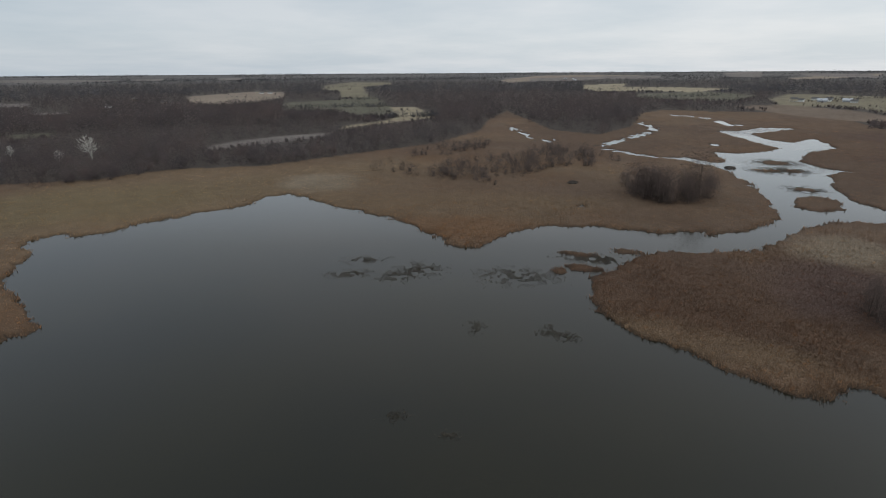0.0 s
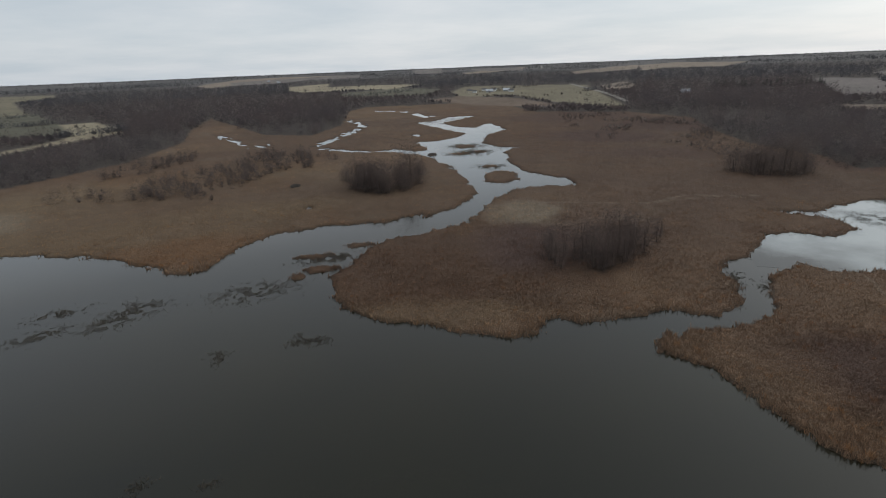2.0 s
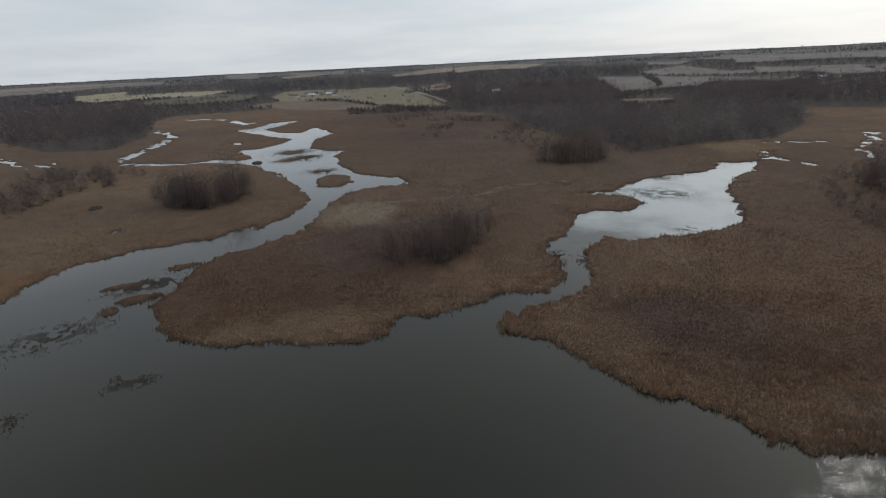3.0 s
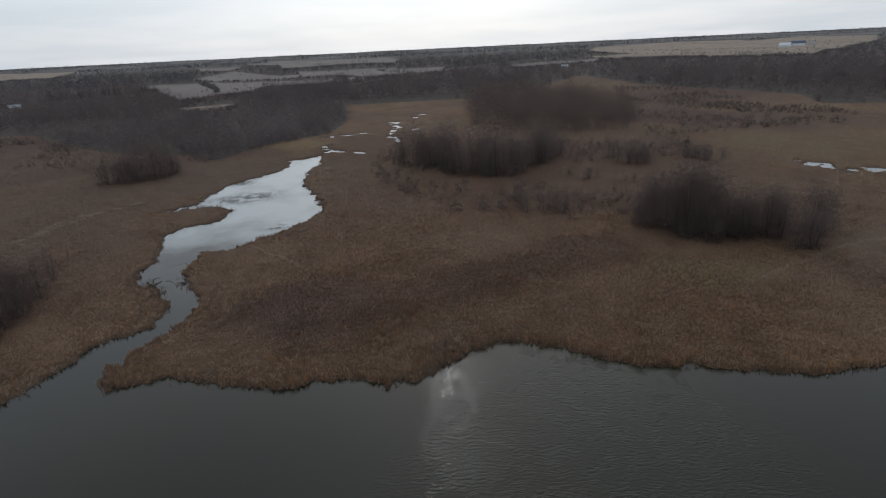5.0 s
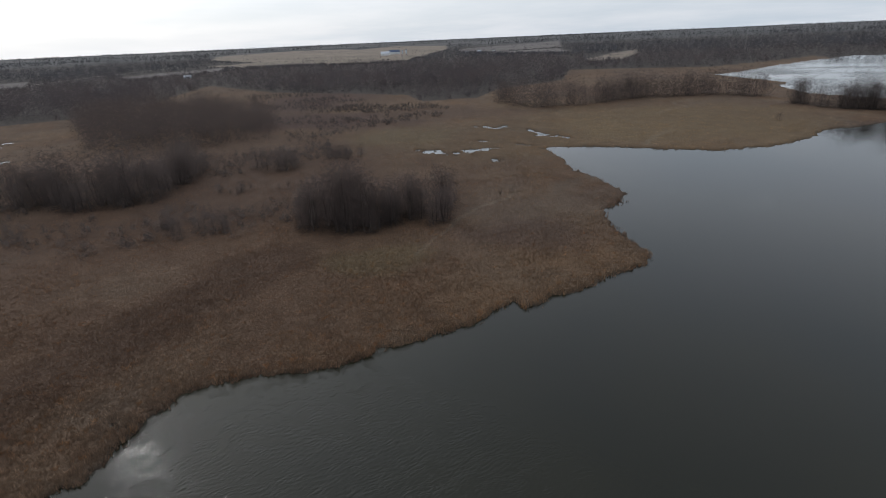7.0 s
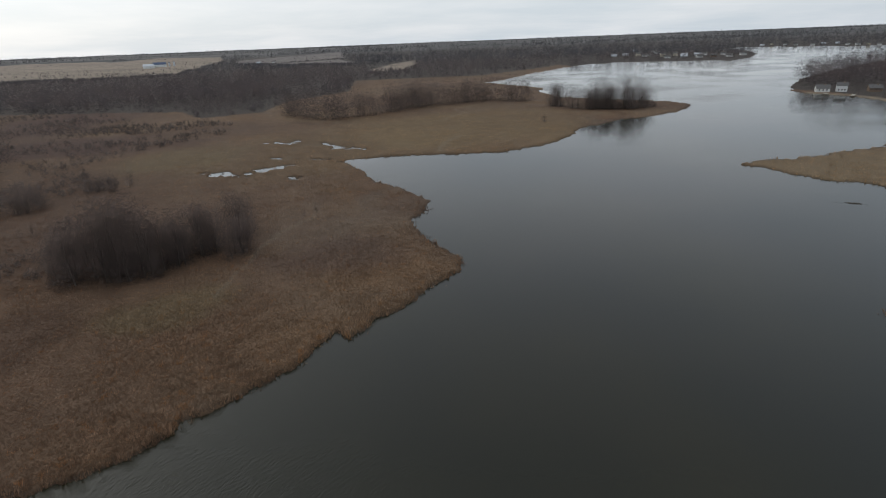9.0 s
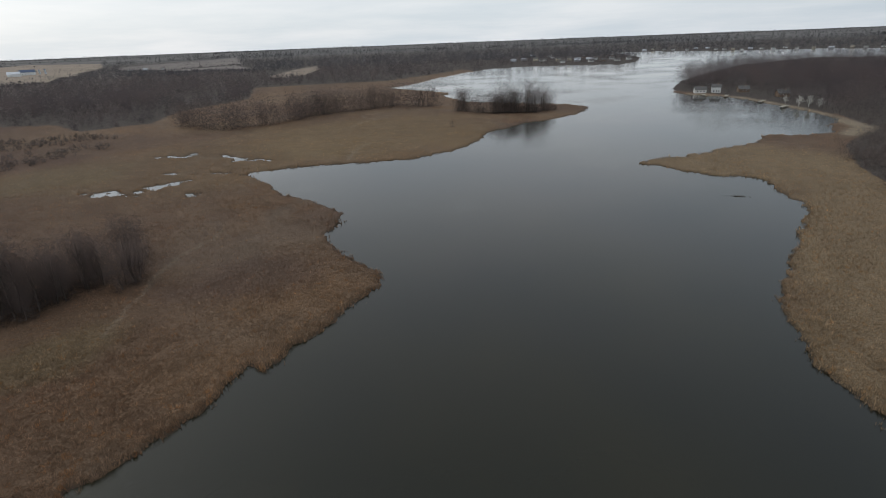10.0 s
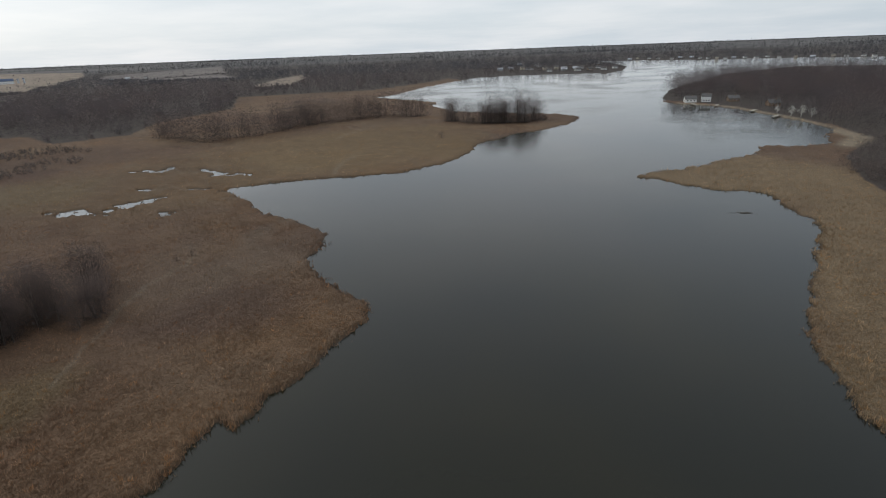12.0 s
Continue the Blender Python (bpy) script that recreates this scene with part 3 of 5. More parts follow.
def water_material():
    m, nt, p = material("lake_water")
    N, L = nt.nodes.new, nt.links.new
    tc = N("ShaderNodeTexCoord")
    big = N("ShaderNodeTexNoise")
    big.inputs["Scale"].default_value, big.inputs["Detail"].default_value = 0.022, 6
    L(tc.outputs["Object"], big.inputs["Vector"])
    ramp = N("ShaderNodeValToRGB")
    ramp.color_ramp.elements[0].color, ramp.color_ramp.elements[1].color = (0.0080, 0.0090, 0.0056, 1), (0.0165, 0.0150, 0.0062, 1)
    ramp.color_ramp.elements[0].position, ramp.color_ramp.elements[1].position = 0.35, 0.65
    L(big.outputs["Fac"], ramp.inputs[0])
    # the creek in the north and the marsh pools in the east get a paler base colour
    sep, north, east, south, inner, shallow, pale_mix = (N("ShaderNodeSeparateXYZ"), N("ShaderNodeMapRange"), N("ShaderNodeMapRange"), N("ShaderNodeMapRange"),
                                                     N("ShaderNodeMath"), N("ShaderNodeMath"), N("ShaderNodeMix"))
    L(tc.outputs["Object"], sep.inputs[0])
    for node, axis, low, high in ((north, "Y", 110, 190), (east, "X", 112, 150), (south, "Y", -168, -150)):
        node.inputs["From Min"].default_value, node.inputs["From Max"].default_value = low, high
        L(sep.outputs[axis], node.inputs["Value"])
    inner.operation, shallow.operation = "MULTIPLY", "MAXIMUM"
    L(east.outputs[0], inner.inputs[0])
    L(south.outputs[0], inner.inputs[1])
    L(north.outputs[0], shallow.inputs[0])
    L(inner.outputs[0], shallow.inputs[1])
    pale_mix.data_type = "RGBA"
    pale_mix.inputs["B"].default_value = (0.135, 0.145, 0.145, 1)
    L(shallow.outputs[0], pale_mix.inputs["Factor"])
    L(ramp.outputs[0], pale_mix.inputs["A"])
    L(pale_mix.outputs["Result"], p.inputs["Base Color"])
    w = N("ShaderNodeTexNoise")
    w.inputs["Scale"].default_value, w.inputs["Detail"].default_value, w.inputs["Roughness"].default_value = 3.6, 3, 0.62
    mp = N("ShaderNodeMapping")
    mp.inputs["Rotation"].default_value[2] = 0.6
    mp.inputs["Scale"].default_value = (1.0, 0.45, 1.0)
    L(tc.outputs["Object"], mp.inputs["Vector"])
    L(mp.outputs[0], w.inputs["Vector"])
    gust = N("ShaderNodeMapRange")
    gust.inputs["From Min"].default_value, gust.inputs["From Max"].default_value = 0.56, 0.82
    gust.inputs["To Min"].default_value, gust.inputs["To Max"].default_value = 0.025, 0.34
    # the breeze reaches the open water off the eastern reeds; the pools lie calm
    away = N("ShaderNodeVectorMath")
    away.operation = "DISTANCE"
    away.inputs[1].default_value = (40, -11, 0)
    L(tc.outputs["Object"], away.inputs[0])
    lee = N("ShaderNodeMapRange")
    lee.inputs["From Min"].default_value, lee.inputs["From Max"].default_value = 10, 33
    lee.inputs["To Min"].default_value, lee.inputs["To Max"].default_value = 0.24, 0.0
    L(away.outputs["Value"], lee.inputs["Value"])
    open_water, sum_up = N("ShaderNodeMapRange"), N("ShaderNodeMath")
    open_water.inputs["From Min"].default_value, open_water.inputs["From Max"].default_value = 130, 420
    open_water.inputs["To Min"].default_value, open_water.inputs["To Max"].default_value = 0.0, 0.17
    L(away.outputs["Value"], open_water.inputs["Value"])
    L(lee.outputs[0], sum_up.inputs[0])
    L(open_water.outputs[0], sum_up.inputs[1])
    breeze = N("ShaderNodeMath")
    L(big.outputs["Fac"], breeze.inputs[0])
    L(sum_up.outputs[0], breeze.inputs[1])
    L(breeze.outputs[0], gust.inputs["Value"])
    paw, pawr, paws = N("ShaderNodeTexNoise"), N("ShaderNodeMapRange"), N("ShaderNodeMath")
    paw.inputs["Scale"].default_value, paw.inputs["Detail"].default_value = 0.55, 3
    L(tc.outputs["Object"], paw.inputs["Vector"])
    pawr.inputs["From Min"].default_value, pawr.inputs["From Max"].default_value = 0.38, 0.62
    pawr.inputs["To Min"].default_value, pawr.inputs["To Max"].default_value = 0.45, 1.5
    L(paw.outputs["Fac"], pawr.inputs["Value"])
    paws.operation = "MULTIPLY"
    L(gust.outputs[0], paws.inputs[0])
    L(pawr.outputs[0], paws.inputs[1])
    b = N("ShaderNodeBump")
    b.inputs["Distance"].default_value = 0.25
    L(paws.outputs[0], b.inputs["Strength"])
    L(w.outputs["Fac"], b.inputs["Height"])
    L(b.outputs[0], p.inputs["Normal"])
    p.inputs["Roughness"].default_value = 0.03
    p.inputs["IOR"].default_value = 1.333
    return m


GROUND_MAT = plant_material("marsh_ground", bump=0.8, spread=0.42, scale=3.2)
REED_MAT = plant_material("dry_reeds", spread=0.28, softness=0.7)
TWIG_MAT = plant_material("bare_twigs", attr=False, colour=(0.152, 0.111, 0.094), spread=0.10, softness=0.9, cover=0.68)
BARK_MAT = plant_material("grey_bark", attr=False, colour=(0.085, 0.072, 0.062), spread=0.2, bump=0.4, scale=3.0)
WOOD_MAT = plant_material("far_wood", attr=False, colour=(0.146, 0.119, 0.115), spread=0.06, patch=0.055, softness=0.94, cover=0.5)
SCRUB_MAT = plant_material("red_brown_scrub", attr=False, colour=(0.140, 0.106, 0.091), spread=0.12, softness=0.88, cover=0.6)
# distance haze is put into the cooler, greyer base colour of the far trees
FAR_MAT = plant_material("hazy_distant_wood", attr=False, colour=(0.135, 0.131, 0.137), spread=0.04, patch=0.006, softness=0.96, cover=0.55)
SPRAY_MAT = plant_material("loose_twigs", attr=False, colour=(0.150, 0.112, 0.096), spread=0.10, softness=0.88, cover=0.6)
WATER_MAT = water_material()


# ---------------------------------------------------------------- mesh helpers
def mesh_from(name, verts, faces, mat, colours=None):
    """A mesh from arrays: verts n x 3, faces m x 3 or m x 4; colours per vertex."""
    me = bpy.data.meshes.new(name)
    verts, faces = np.asarray(verts, np.float32), np.asarray(faces, np.int32)
    k = faces.shape[1]
    me.vertices.add(len(verts))
    me.vertices.foreach_set("co", verts.ravel())
    me.loops.add(faces.size)
    me.loops.foreach_set("vertex_index", faces.ravel())
    me.polygons.add(len(faces))
    me.polygons.foreach_set("loop_start", np.arange(0, faces.size, k, dtype=np.int32))
    me.polygons.foreach_set("loop_total", np.full(len(faces), k, np.int32))
    if colours is not None:
        a = me.attributes.new("cover", "FLOAT_COLOR", "POINT")
        a.data.foreach_set("color", np.concatenate([colours, np.ones((len(colours), 1))], 1).astype(np.float32).ravel())
    me.materials.append(mat)
    me.update(calc_edges=True)
    return me


def part(name, bm, mat, parent, label=""):
    me = bpy.data.meshes.new(name)
    bm.to_mesh(me)
    bm.free()
    me.materials.append(mat)
    ob = new(name, me)
    ob.parent = parent
    return tagged(ob, label)


# ---------------------------------------------------------------- ground and water
def make_ground():
    """One sheet, finer near the middle of the lake, coarser towards the horizon."""
    fine = np.linspace(45.0 ** -0.5, 600.0 ** -0.5, 270) ** -2
    radii = np.concatenate([[0.5, 10, 20, 30, 36, 40], fine, np.geomspace(620, 4950, 70)])
    ang = np.radians(np.concatenate([np.arange(-114, 156, 0.25), np.arange(156, 246, 1.5)]))
    steps = len(ang)
    rr, aa = np.meshgrid(radii, ang, indexing="ij")
    x, y = (HOME[0] + rr * np.cos(aa)).ravel(), (HOME[1] + rr * np.sin(aa)).ravel()
    d = land_distance(x, y)
    z = terrain(x, y, d)
    i = np.arange(len(radii) - 1)[:, None] * steps
    j = np.arange(steps)[None, :]
    j2 = (j + 1) % steps
    quads = np.stack([i + j, i + steps + j, i + steps + j2, i + j2], -1).reshape(-1, 4)
    wet = (d < -2.3)
    keep = ~(wet[quads].all(1))
    quads = quads[keep]
    used = np.unique(quads)
    remap = np.zeros(len(x), np.int32)
    remap[used] = np.arange(len(used))
    x, y, z, d = x[used], y[used], z[used], d[used]
    me = mesh_from("ground", np.stack([x, y, z], 1), remap[quads], GROUND_MAT, cover_colour(x, y, d))
    me.polygons.foreach_set("use_smooth", np.ones(len(me.polygons), bool))
    tagged(new("ground", me), "flat brown marsh and farmland of early spring", "ground", kind="structure")


def make_water():
    bm = bmesh.new()
    bmesh.ops.create_circle(bm, cap_ends=True, segments=96, radius=2600)
    me = bpy.data.meshes.new("water")
    bm.to_mesh(me)
    bm.free()
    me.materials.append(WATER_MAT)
    tagged(new("water", me), "dark rippled lake water under cloud", "water", kind="structure")


ICE = [(93, 44), (91.5, 48), (93.5, 50.5), (91, 53), (93.5, 55.5), (92, 58.5), (94, 62), (118, 63), (130, 58), (136, 68), (150, 68), (170, 61), (188, 60), (201, 52), (198, 45), (175, 43), (152, 41), (140, 34), (124, 28), (110, 33)]


def make_ice():
    """Thin rotting ice on the sheltered pool, level with the water."""
    bm = bmesh.new()
    top = [bm.verts.new((x, y, 0.014)) for x, y in ICE]
    low = [bm.verts.new((x, y, -0.01)) for x, y in ICE]
    bm.faces.new(top[::-1])
    bm.faces.new(low)
    for k in range(len(ICE)):
        bm.faces.new((top[k], top[(k + 1) % len(ICE)], low[(k + 1) % len(ICE)], low[k]))
    me = bpy.data.meshes.new("pool_ice")
    bmesh.ops.recalc_face_normals(bm, faces=bm.faces)
    bm.to_mesh(me)
    bm.free()
    m, nt, p = material("wet_ice")
    N, L = nt.nodes.new, nt.links.new
    tc, n, ramp = N("ShaderNodeTexCoord"), N("ShaderNodeTexNoise"), N("ShaderNodeValToRGB")
    n.inputs["Scale"].default_value, n.inputs["Detail"].default_value = 0.09, 6
    L(tc.outputs["Object"], n.inputs["Vector"])
    # the ice is thin and dark where the channel flows in, thick and pale at the far end
    sep, thick, both = N("ShaderNodeSeparateXYZ"), N("ShaderNodeMapRange"), N("ShaderNodeMath")
    L(tc.outputs["Object"], sep.inputs[0])
    thick.inputs["From Min"].default_value, thick.inputs["From Max"].default_value = 92, 118
    thick.inputs["To Min"].default_value, thick.inputs["To Max"].default_value = -0.55, 0.06
    L(sep.outputs["X"], thick.inputs["Value"])
    L(n.outputs["Fac"], both.inputs[0])
    L(thick.outputs[0], both.inputs[1])
    L(both.outputs[0], ramp.inputs[0])
    stops = ramp.color_ramp.elements
    stops[0].position, stops[0].color = 0.02, (0.012, 0.014, 0.010, 1)
    stops[1].position, stops[1].color = 0.62, (0.35, 0.375, 0.365, 1)
    mid = stops.new(0.40)
    mid.color = (0.24, 0.262, 0.256, 1)
    L(ramp.outputs[0], p.inputs["Base Color"])
    p.inputs["Roughness"].default_value, p.inputs["IOR"].default_value = 0.12, 1.31
    me.materials.append(m)
    tagged(new("pool_ice", me), "thin pale wet ice on the sheltered marsh pool", "ice", kind="structure")


make_ground()
make_water()
make_ice()


# ---------------------------------------------------------------- reeds
def scatter(n, r0, r1, rng, inverse=True):
    """Places round the lake, as many per degree and per degree of depth."""
    u, a = rng.random(n), rng.random(n) * 2 * math.pi
    r = 1 / (1 / r0 + u * (1 / r1 - 1 / r0)) if inverse else np.sqrt(r0 * r0 + u * (r1 * r1 - r0 * r0))
    return HOME[0] + r * np.cos(a), HOME[1] + r * np.sin(a), r


def tufts(name, x, y, z, size, width, colours, rng, blades=3, label="", lean=0.35):
    n = len(x)
    k = n * blades
    bx, by, bz = np.repeat(x, blades), np.repeat(y, blades), np.repeat(z, blades)
    h = np.repeat(size, blades) * rng.uniform(0.6, 1.15, k)
    w = np.repeat(width, blades) * rng.uniform(0.6, 1.3, k)
    a, b = rng.random(k) * 2 * math.pi, rng.random(k) * 2 * math.pi
    off = np.repeat(width, blades) * rng.random(k) * 1.6
    bx, by = bx + off * np.cos(b), by + off * np.sin(b)
    le = h * lean * rng.random(k)
    v = np.empty((k, 3, 3))
    v[:, 0] = np.stack([bx - w * np.cos(a), by - w * np.sin(a), bz - 0.1], 1)
    v[:, 1] = np.stack([bx + w * np.cos(a), by + w * np.sin(a), bz - 0.1], 1)
    v[:, 2] = np.stack([bx + le * np.cos(b), by + le * np.sin(b), bz + h], 1)
    col = np.repeat(colours, blades * 3, 0)
    me = mesh_from(name, v.reshape(-1, 3), np.arange(3 * k).reshape(-1, 3), REED_MAT, col)
    return tagged(new(name, me), label, "reeds", kind="stuff")


def make_reeds():
    rng = np.random.default_rng(3)
    x, y, r = scatter(770000, 40, 420, rng)
    az = np.degrees(np.arctan2(y - HOME[1], x - HOME[0])) % 360
    seen = (az < 140) | (az > 243)
    x, y, r = x[seen], y[seen], r[seen]
    d = land_distance(x, y)
    keep = (d > np.where(rng.random(len(x)) < 0.12, -1.1 * (0.5 + fbm(x, y, 1.5, 2, 121)), -0.2)) & ((r < 200) | (signed_distance(x, y, MARSH) < 10))
    x, y, r, d = x[keep], y[keep], r[keep], d[keep]
    # hummocks: tufts stand in clumps of half a metre with trodden gaps between
    clump = fbm(x, y, 0.62, 2, 151)
    keep = (clump > -0.36) | (rng.random(len(x)) < 0.4)
    x, y, r, d, clump = x[keep], y[keep], r[keep], d[keep], clump[keep]
    rim = np.exp(-np.abs(d) / 1.3)
    stand = np.clip(0.5 + fbm(x, y, 7, 3, 101), 0, 1)
    size = (0.16 + 0.24 * stand) * (1 + 0.6 * clump) + 0.55 * rim * rng.random(len(x)) * (0.5 + np.clip(0.5 + fbm(x, y, 1.8, 2, 111), 0, 1))
    lean = np.repeat(1.3 - 0.6 * rim, 3)
    width = 0.016 + 0.00042 * r
    z = np.maximum(terrain(x, y, d), -0.1)
    col = cover_colour(x, y) * (1.52 * (1.0 + 0.08 * rim) * (1 + 0.42 * clump) * (1 + 0.2 * fbm(x, y, 1.9, 2, 131)))[:, None]
    col = col * (1.03, 0.99, 0.965)
    rusty = (hash2(np.floor(x / 0.7), np.floor(y / 0.7), 141) < 0.09)[:, None]
    col = np.where(rusty, col * (1.18, 0.99, 0.78), col)
    straw = (hash2(np.floor(x / 0.5), np.floor(y / 0.5), 143) < 0.06)[:, None]
    col = np.where(straw, col * (1.4, 1.36, 1.3), col)
    tufts("reed_bed", x, y, z, size, width, col, rng, label="dry brown cattails and sedge standing in the marsh", lean=lean)


# Thin stands of dead weed in open water: x, y, half length, half width, turn.
WEEDS = [(-19.4, 100.1, 3, 1.6, 191), (-21.4, 92.3, 3, 1.6, 194), (-12.3, 91.2, 3, 1.8, 187), (-8.2, 95, 3.4, 2.6, 185), (10, 91.6, 5, 3, 174), (15, 68.1, 1.2, 1, 168), (1.9, 71.4, 1, 0.8, 179),
         (14, 71, 1, 0.7, 169), (127, 220, 6, 6, 150), (115.1, 202.1, 5, 5, 151), (122, 200.8, 5, 6, 149), (108, 167.5, 4, 4, 147), (-7.3, 49.1, 1, 0.7, 188)]
WEEDS += [(-1.2, 46.1, 0.8, 0.5, 181), (2.9, 69.4, 1.2, 1.2, 178), (13, 69.1, 1.6, 1, 169), (139.7, 55.3, 6, 4, 112), (112.9, 39.5, 2, 1.5, 110), (158.2, 63.5, 3, 3, 112), (83, 51.7, 1.6, 2, 122),
          (84, 46.7, 1, 1.5, 119), (25.2, 101.8, 4, 2.2, 166), (29.2, 100.7, 3, 2, 164), (-10.8, -142.1, 1.8, 0.5, 12)]


def make_weeds():
    rng = np.random.default_rng(4)
    xs, ys = [], []
    for cx, cy, a, b, turn in WEEDS:
        a, b = 1.2 * a, 1.25 * b
        n = int(170 * a * b + 60)
        u, v = rng.normal(0, 0.6, n) * a, rng.normal(0, 0.6, n) * b
        c, s = math.cos(radians(turn)), math.sin(radians(turn))
        x, y = cx + u * c - v * s, cy + u * s + v * c
        keep = fbm(x, y, 1.3, 2, 301) > -0.12
        xs.append(x[keep]), ys.append(y[keep])
    x, y = np.concatenate(xs), np.concatenate(ys)
    n = len(x)
    col = np.tile((0.135, 0.115, 0.090), (n, 1)) * rng.uniform(0.7, 1.2, (n, 1))
    tufts("water_weed", x, y, np.full(n, 0.02), rng.uniform(0.04, 0.16, n), np.full(n, 0.055), col, rng, label="dead brown weed standing in shallow water", blades=2, lean=1.5)


make_weeds()
make_reeds()


# ---------------------------------------------------------------- woods and clumps
def in_outline(outline, n, rng):
    pts = np.array(outline)
    lo, hi = pts.min(0), pts.max(0)
    x, y = lo[0] + rng.random(n) * (hi[0] - lo[0]), lo[1] + rng.random(n) * (hi[1] - lo[1])
    d = signed_distance(x, y, outline)
    return x[d < 0], y[d < 0]


def area_of(outline):
    p = np.array(outline)
    lo, hi = p.min(0), p.max(0)
    return float((hi - lo).prod())


def crown_twigs(n, twigs, h, spread, base, rng, width, length, lobes, up):
    """Slivers of n crowns, gathered in lobes: n x twigs triangles about the foot of each tree."""
    la, lr = rng.random((n, lobes)) * 2 * math.pi, np.sqrt(rng.random((n, lobes)))
    lt = base + (0.93 - base) * (np.arange(lobes) + rng.random((n, lobes))) / lobes
    prof = np.sin(math.pi * np.clip((lt + 0.12) / 1.17, 0, 1)) ** 0.8
    pick = rng.integers(0, lobes, (n, twigs))
    row = np.arange(n)[:, None]
    rad = (spread[:, None] * prof * lr)[row, pick]
    ang, t = la[row, pick], lt[row, pick]
    sig = np.minimum(0.42 * spread, 0.16 * h)[:, None, None]
    p = np.stack([rad * np.cos(ang), rad * np.sin(ang), t * h[:, None]], -1) + np.clip(rng.normal(0, 1, (n, twigs, 3)), -2, 2) * sig
    p[..., 2] = np.clip(p[..., 2], 0.25, None)
    out = np.arctan2(p[..., 1], p[..., 0])
    dirs = np.stack([np.cos(out) * 0.4, np.sin(out) * 0.4, np.full_like(out, up)], -1) + rng.normal(0, 0.5, (n, twigs, 3))
    dirs /= np.linalg.norm(dirs, axis=-1, keepdims=True)
    side = np.cross(dirs, rng.normal(0, 1, (n, twigs, 3)))
    side /= np.linalg.norm(side, axis=-1, keepdims=True) + 1e-6
    ln = (length * rng.uniform(0.5, 1.2, (n, twigs)))[..., None]
    return np.stack([p - side * width - dirs * ln * 0.5, p + side * width - dirs * ln * 0.5, p + dirs * ln * 0.5], 2)


def in_fields(x, y, reaches=(1.0,)):
    inside = np.zeros(len(x), bool)
    for outline, c in FIELD_LIST:
        o = np.array(outline)
        lo, hi = o.min(0) - 3, o.max(0) + 3
        for reach in reaches:
            px, py = HOME[0] + (x - HOME[0]) * reach, HOME[1] + (y - HOME[1]) * reach
            near = (px > lo[0]) & (px < hi[0]) & (py > lo[1]) & (py < hi[1]) & ~inside
            if near.any():
                inside[near] = signed_distance(px[near], py[near], outline) < 2
    return inside


def make_hedges():
    """Bare hedge rows along the plots of the open fields."""
    rng = np.random.default_rng(18)
    x, y, r = scatter(30000, 420, 3800, rng)
    kind, fx, fy = farm_kind(x, y)
    row = np.round(fy / 150.0)
    shift = row * 150.0 - fy + rng.normal(0, 1.2, len(x))
    x, y = x - 0.39 * shift, y + 0.92 * shift
    stretch = hash2(np.floor(fx / 330.0), row, 57)
    keep = (stretch < 0.5) & in_fields(x, y)
    x, y, r = x[keep], y[keep], r[keep]
    d = land_distance(x, y)
    h = rng.uniform(2.0, 4.6, len(x)) * (1 + r / 2500)
    # hedges share the far-tree colour with the haze in it
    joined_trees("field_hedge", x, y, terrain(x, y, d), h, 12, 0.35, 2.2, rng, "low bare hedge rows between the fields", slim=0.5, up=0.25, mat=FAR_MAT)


def sight_height(x, y, r):
    """Tallest tree at a place that leaves the fields behind it open to the lake."""
    h = np.full(len(x), 30.0)
    for reach in (1.06, 1.12, 1.2, 1.3, 1.45):
        h = np.where(in_fields(x, y, (reach,)), np.minimum(h, 36 * (1 - 1 / reach)), h)
    return h


def wooded(x, y, r, d):
    """Where trees stand outside the open marsh."""
    edge = signed_distance(x + 9 * fbm(x, y, 25, 3, 201), y + 9 * fbm(x, y, 25, 3, 211), MARSH)
    kind, fx, fy = farm_kind(x, y)
    plot = hash2(np.floor(fx / 520.0), np.floor(fy / 235.0), 19) < np.clip(1.45 - r / 2600, 0.42, 1)
    hedge = np.abs(fy / 235.0 - np.round(fy / 235.0)) < 0.04
    glade = fbm(x, y, 90, 3, 221) > np.where(r < 420, 0.62, 0.5)
    ok = (edge > 0) & (d > 2.5) & ((plot & ~glade) | (hedge & (r > 520)))
    ok &= ~in_fields(x, y) | (hash2(np.floor(x / 9), np.floor(y / 9), 23) < 0.02)
    for hx, hy in ((-163.7, 228), (-157.2, 219.7), (-151.8, 211.4)):
        ok &= np.hypot(x - hx, y - hy) > 6
    for hx, hy in HOMES:
        ok &= np.hypot(x - hx, y - hy) > (3 if hx < 0 and -480 < hy < 0 else 4.5 if hy < -800 else 9)
    return ok, edge


def joined_trees(name, x, y, z, h, twigs, width, length, rng, label, base=0.10, slim=0.3, up=0.5, lobes=4, mat=None):
    n = len(x)
    foot = np.stack([x, y, z], -1)[:, None, None, :]
    v = (crown_twigs(n, twigs, h, slim * h, base, rng, width, length, lobes, up) + foot).reshape(-1, 3, 3)
    # two crossed slivers stand for each trunk
    tr = np.zeros((n, 2, 3, 3))
    w = h * 0.005
    tr[:, 0, 0, 0], tr[:, 0, 1, 0], tr[:, 1, 0, 1], tr[:, 1, 1, 1] = -w, w, -w, w
    tr[:, :, 2, 2] = (h * 0.6)[:, None]
    v = np.concatenate([v, (tr + foot).reshape(-1, 3, 3)])
    me = mesh_from(name, v.reshape(-1, 3), np.arange(v.shape[0] * 3).reshape(-1, 3), mat or WOOD_MAT)
    return tagged(new(name, me), label, "woodland", kind="stuff")


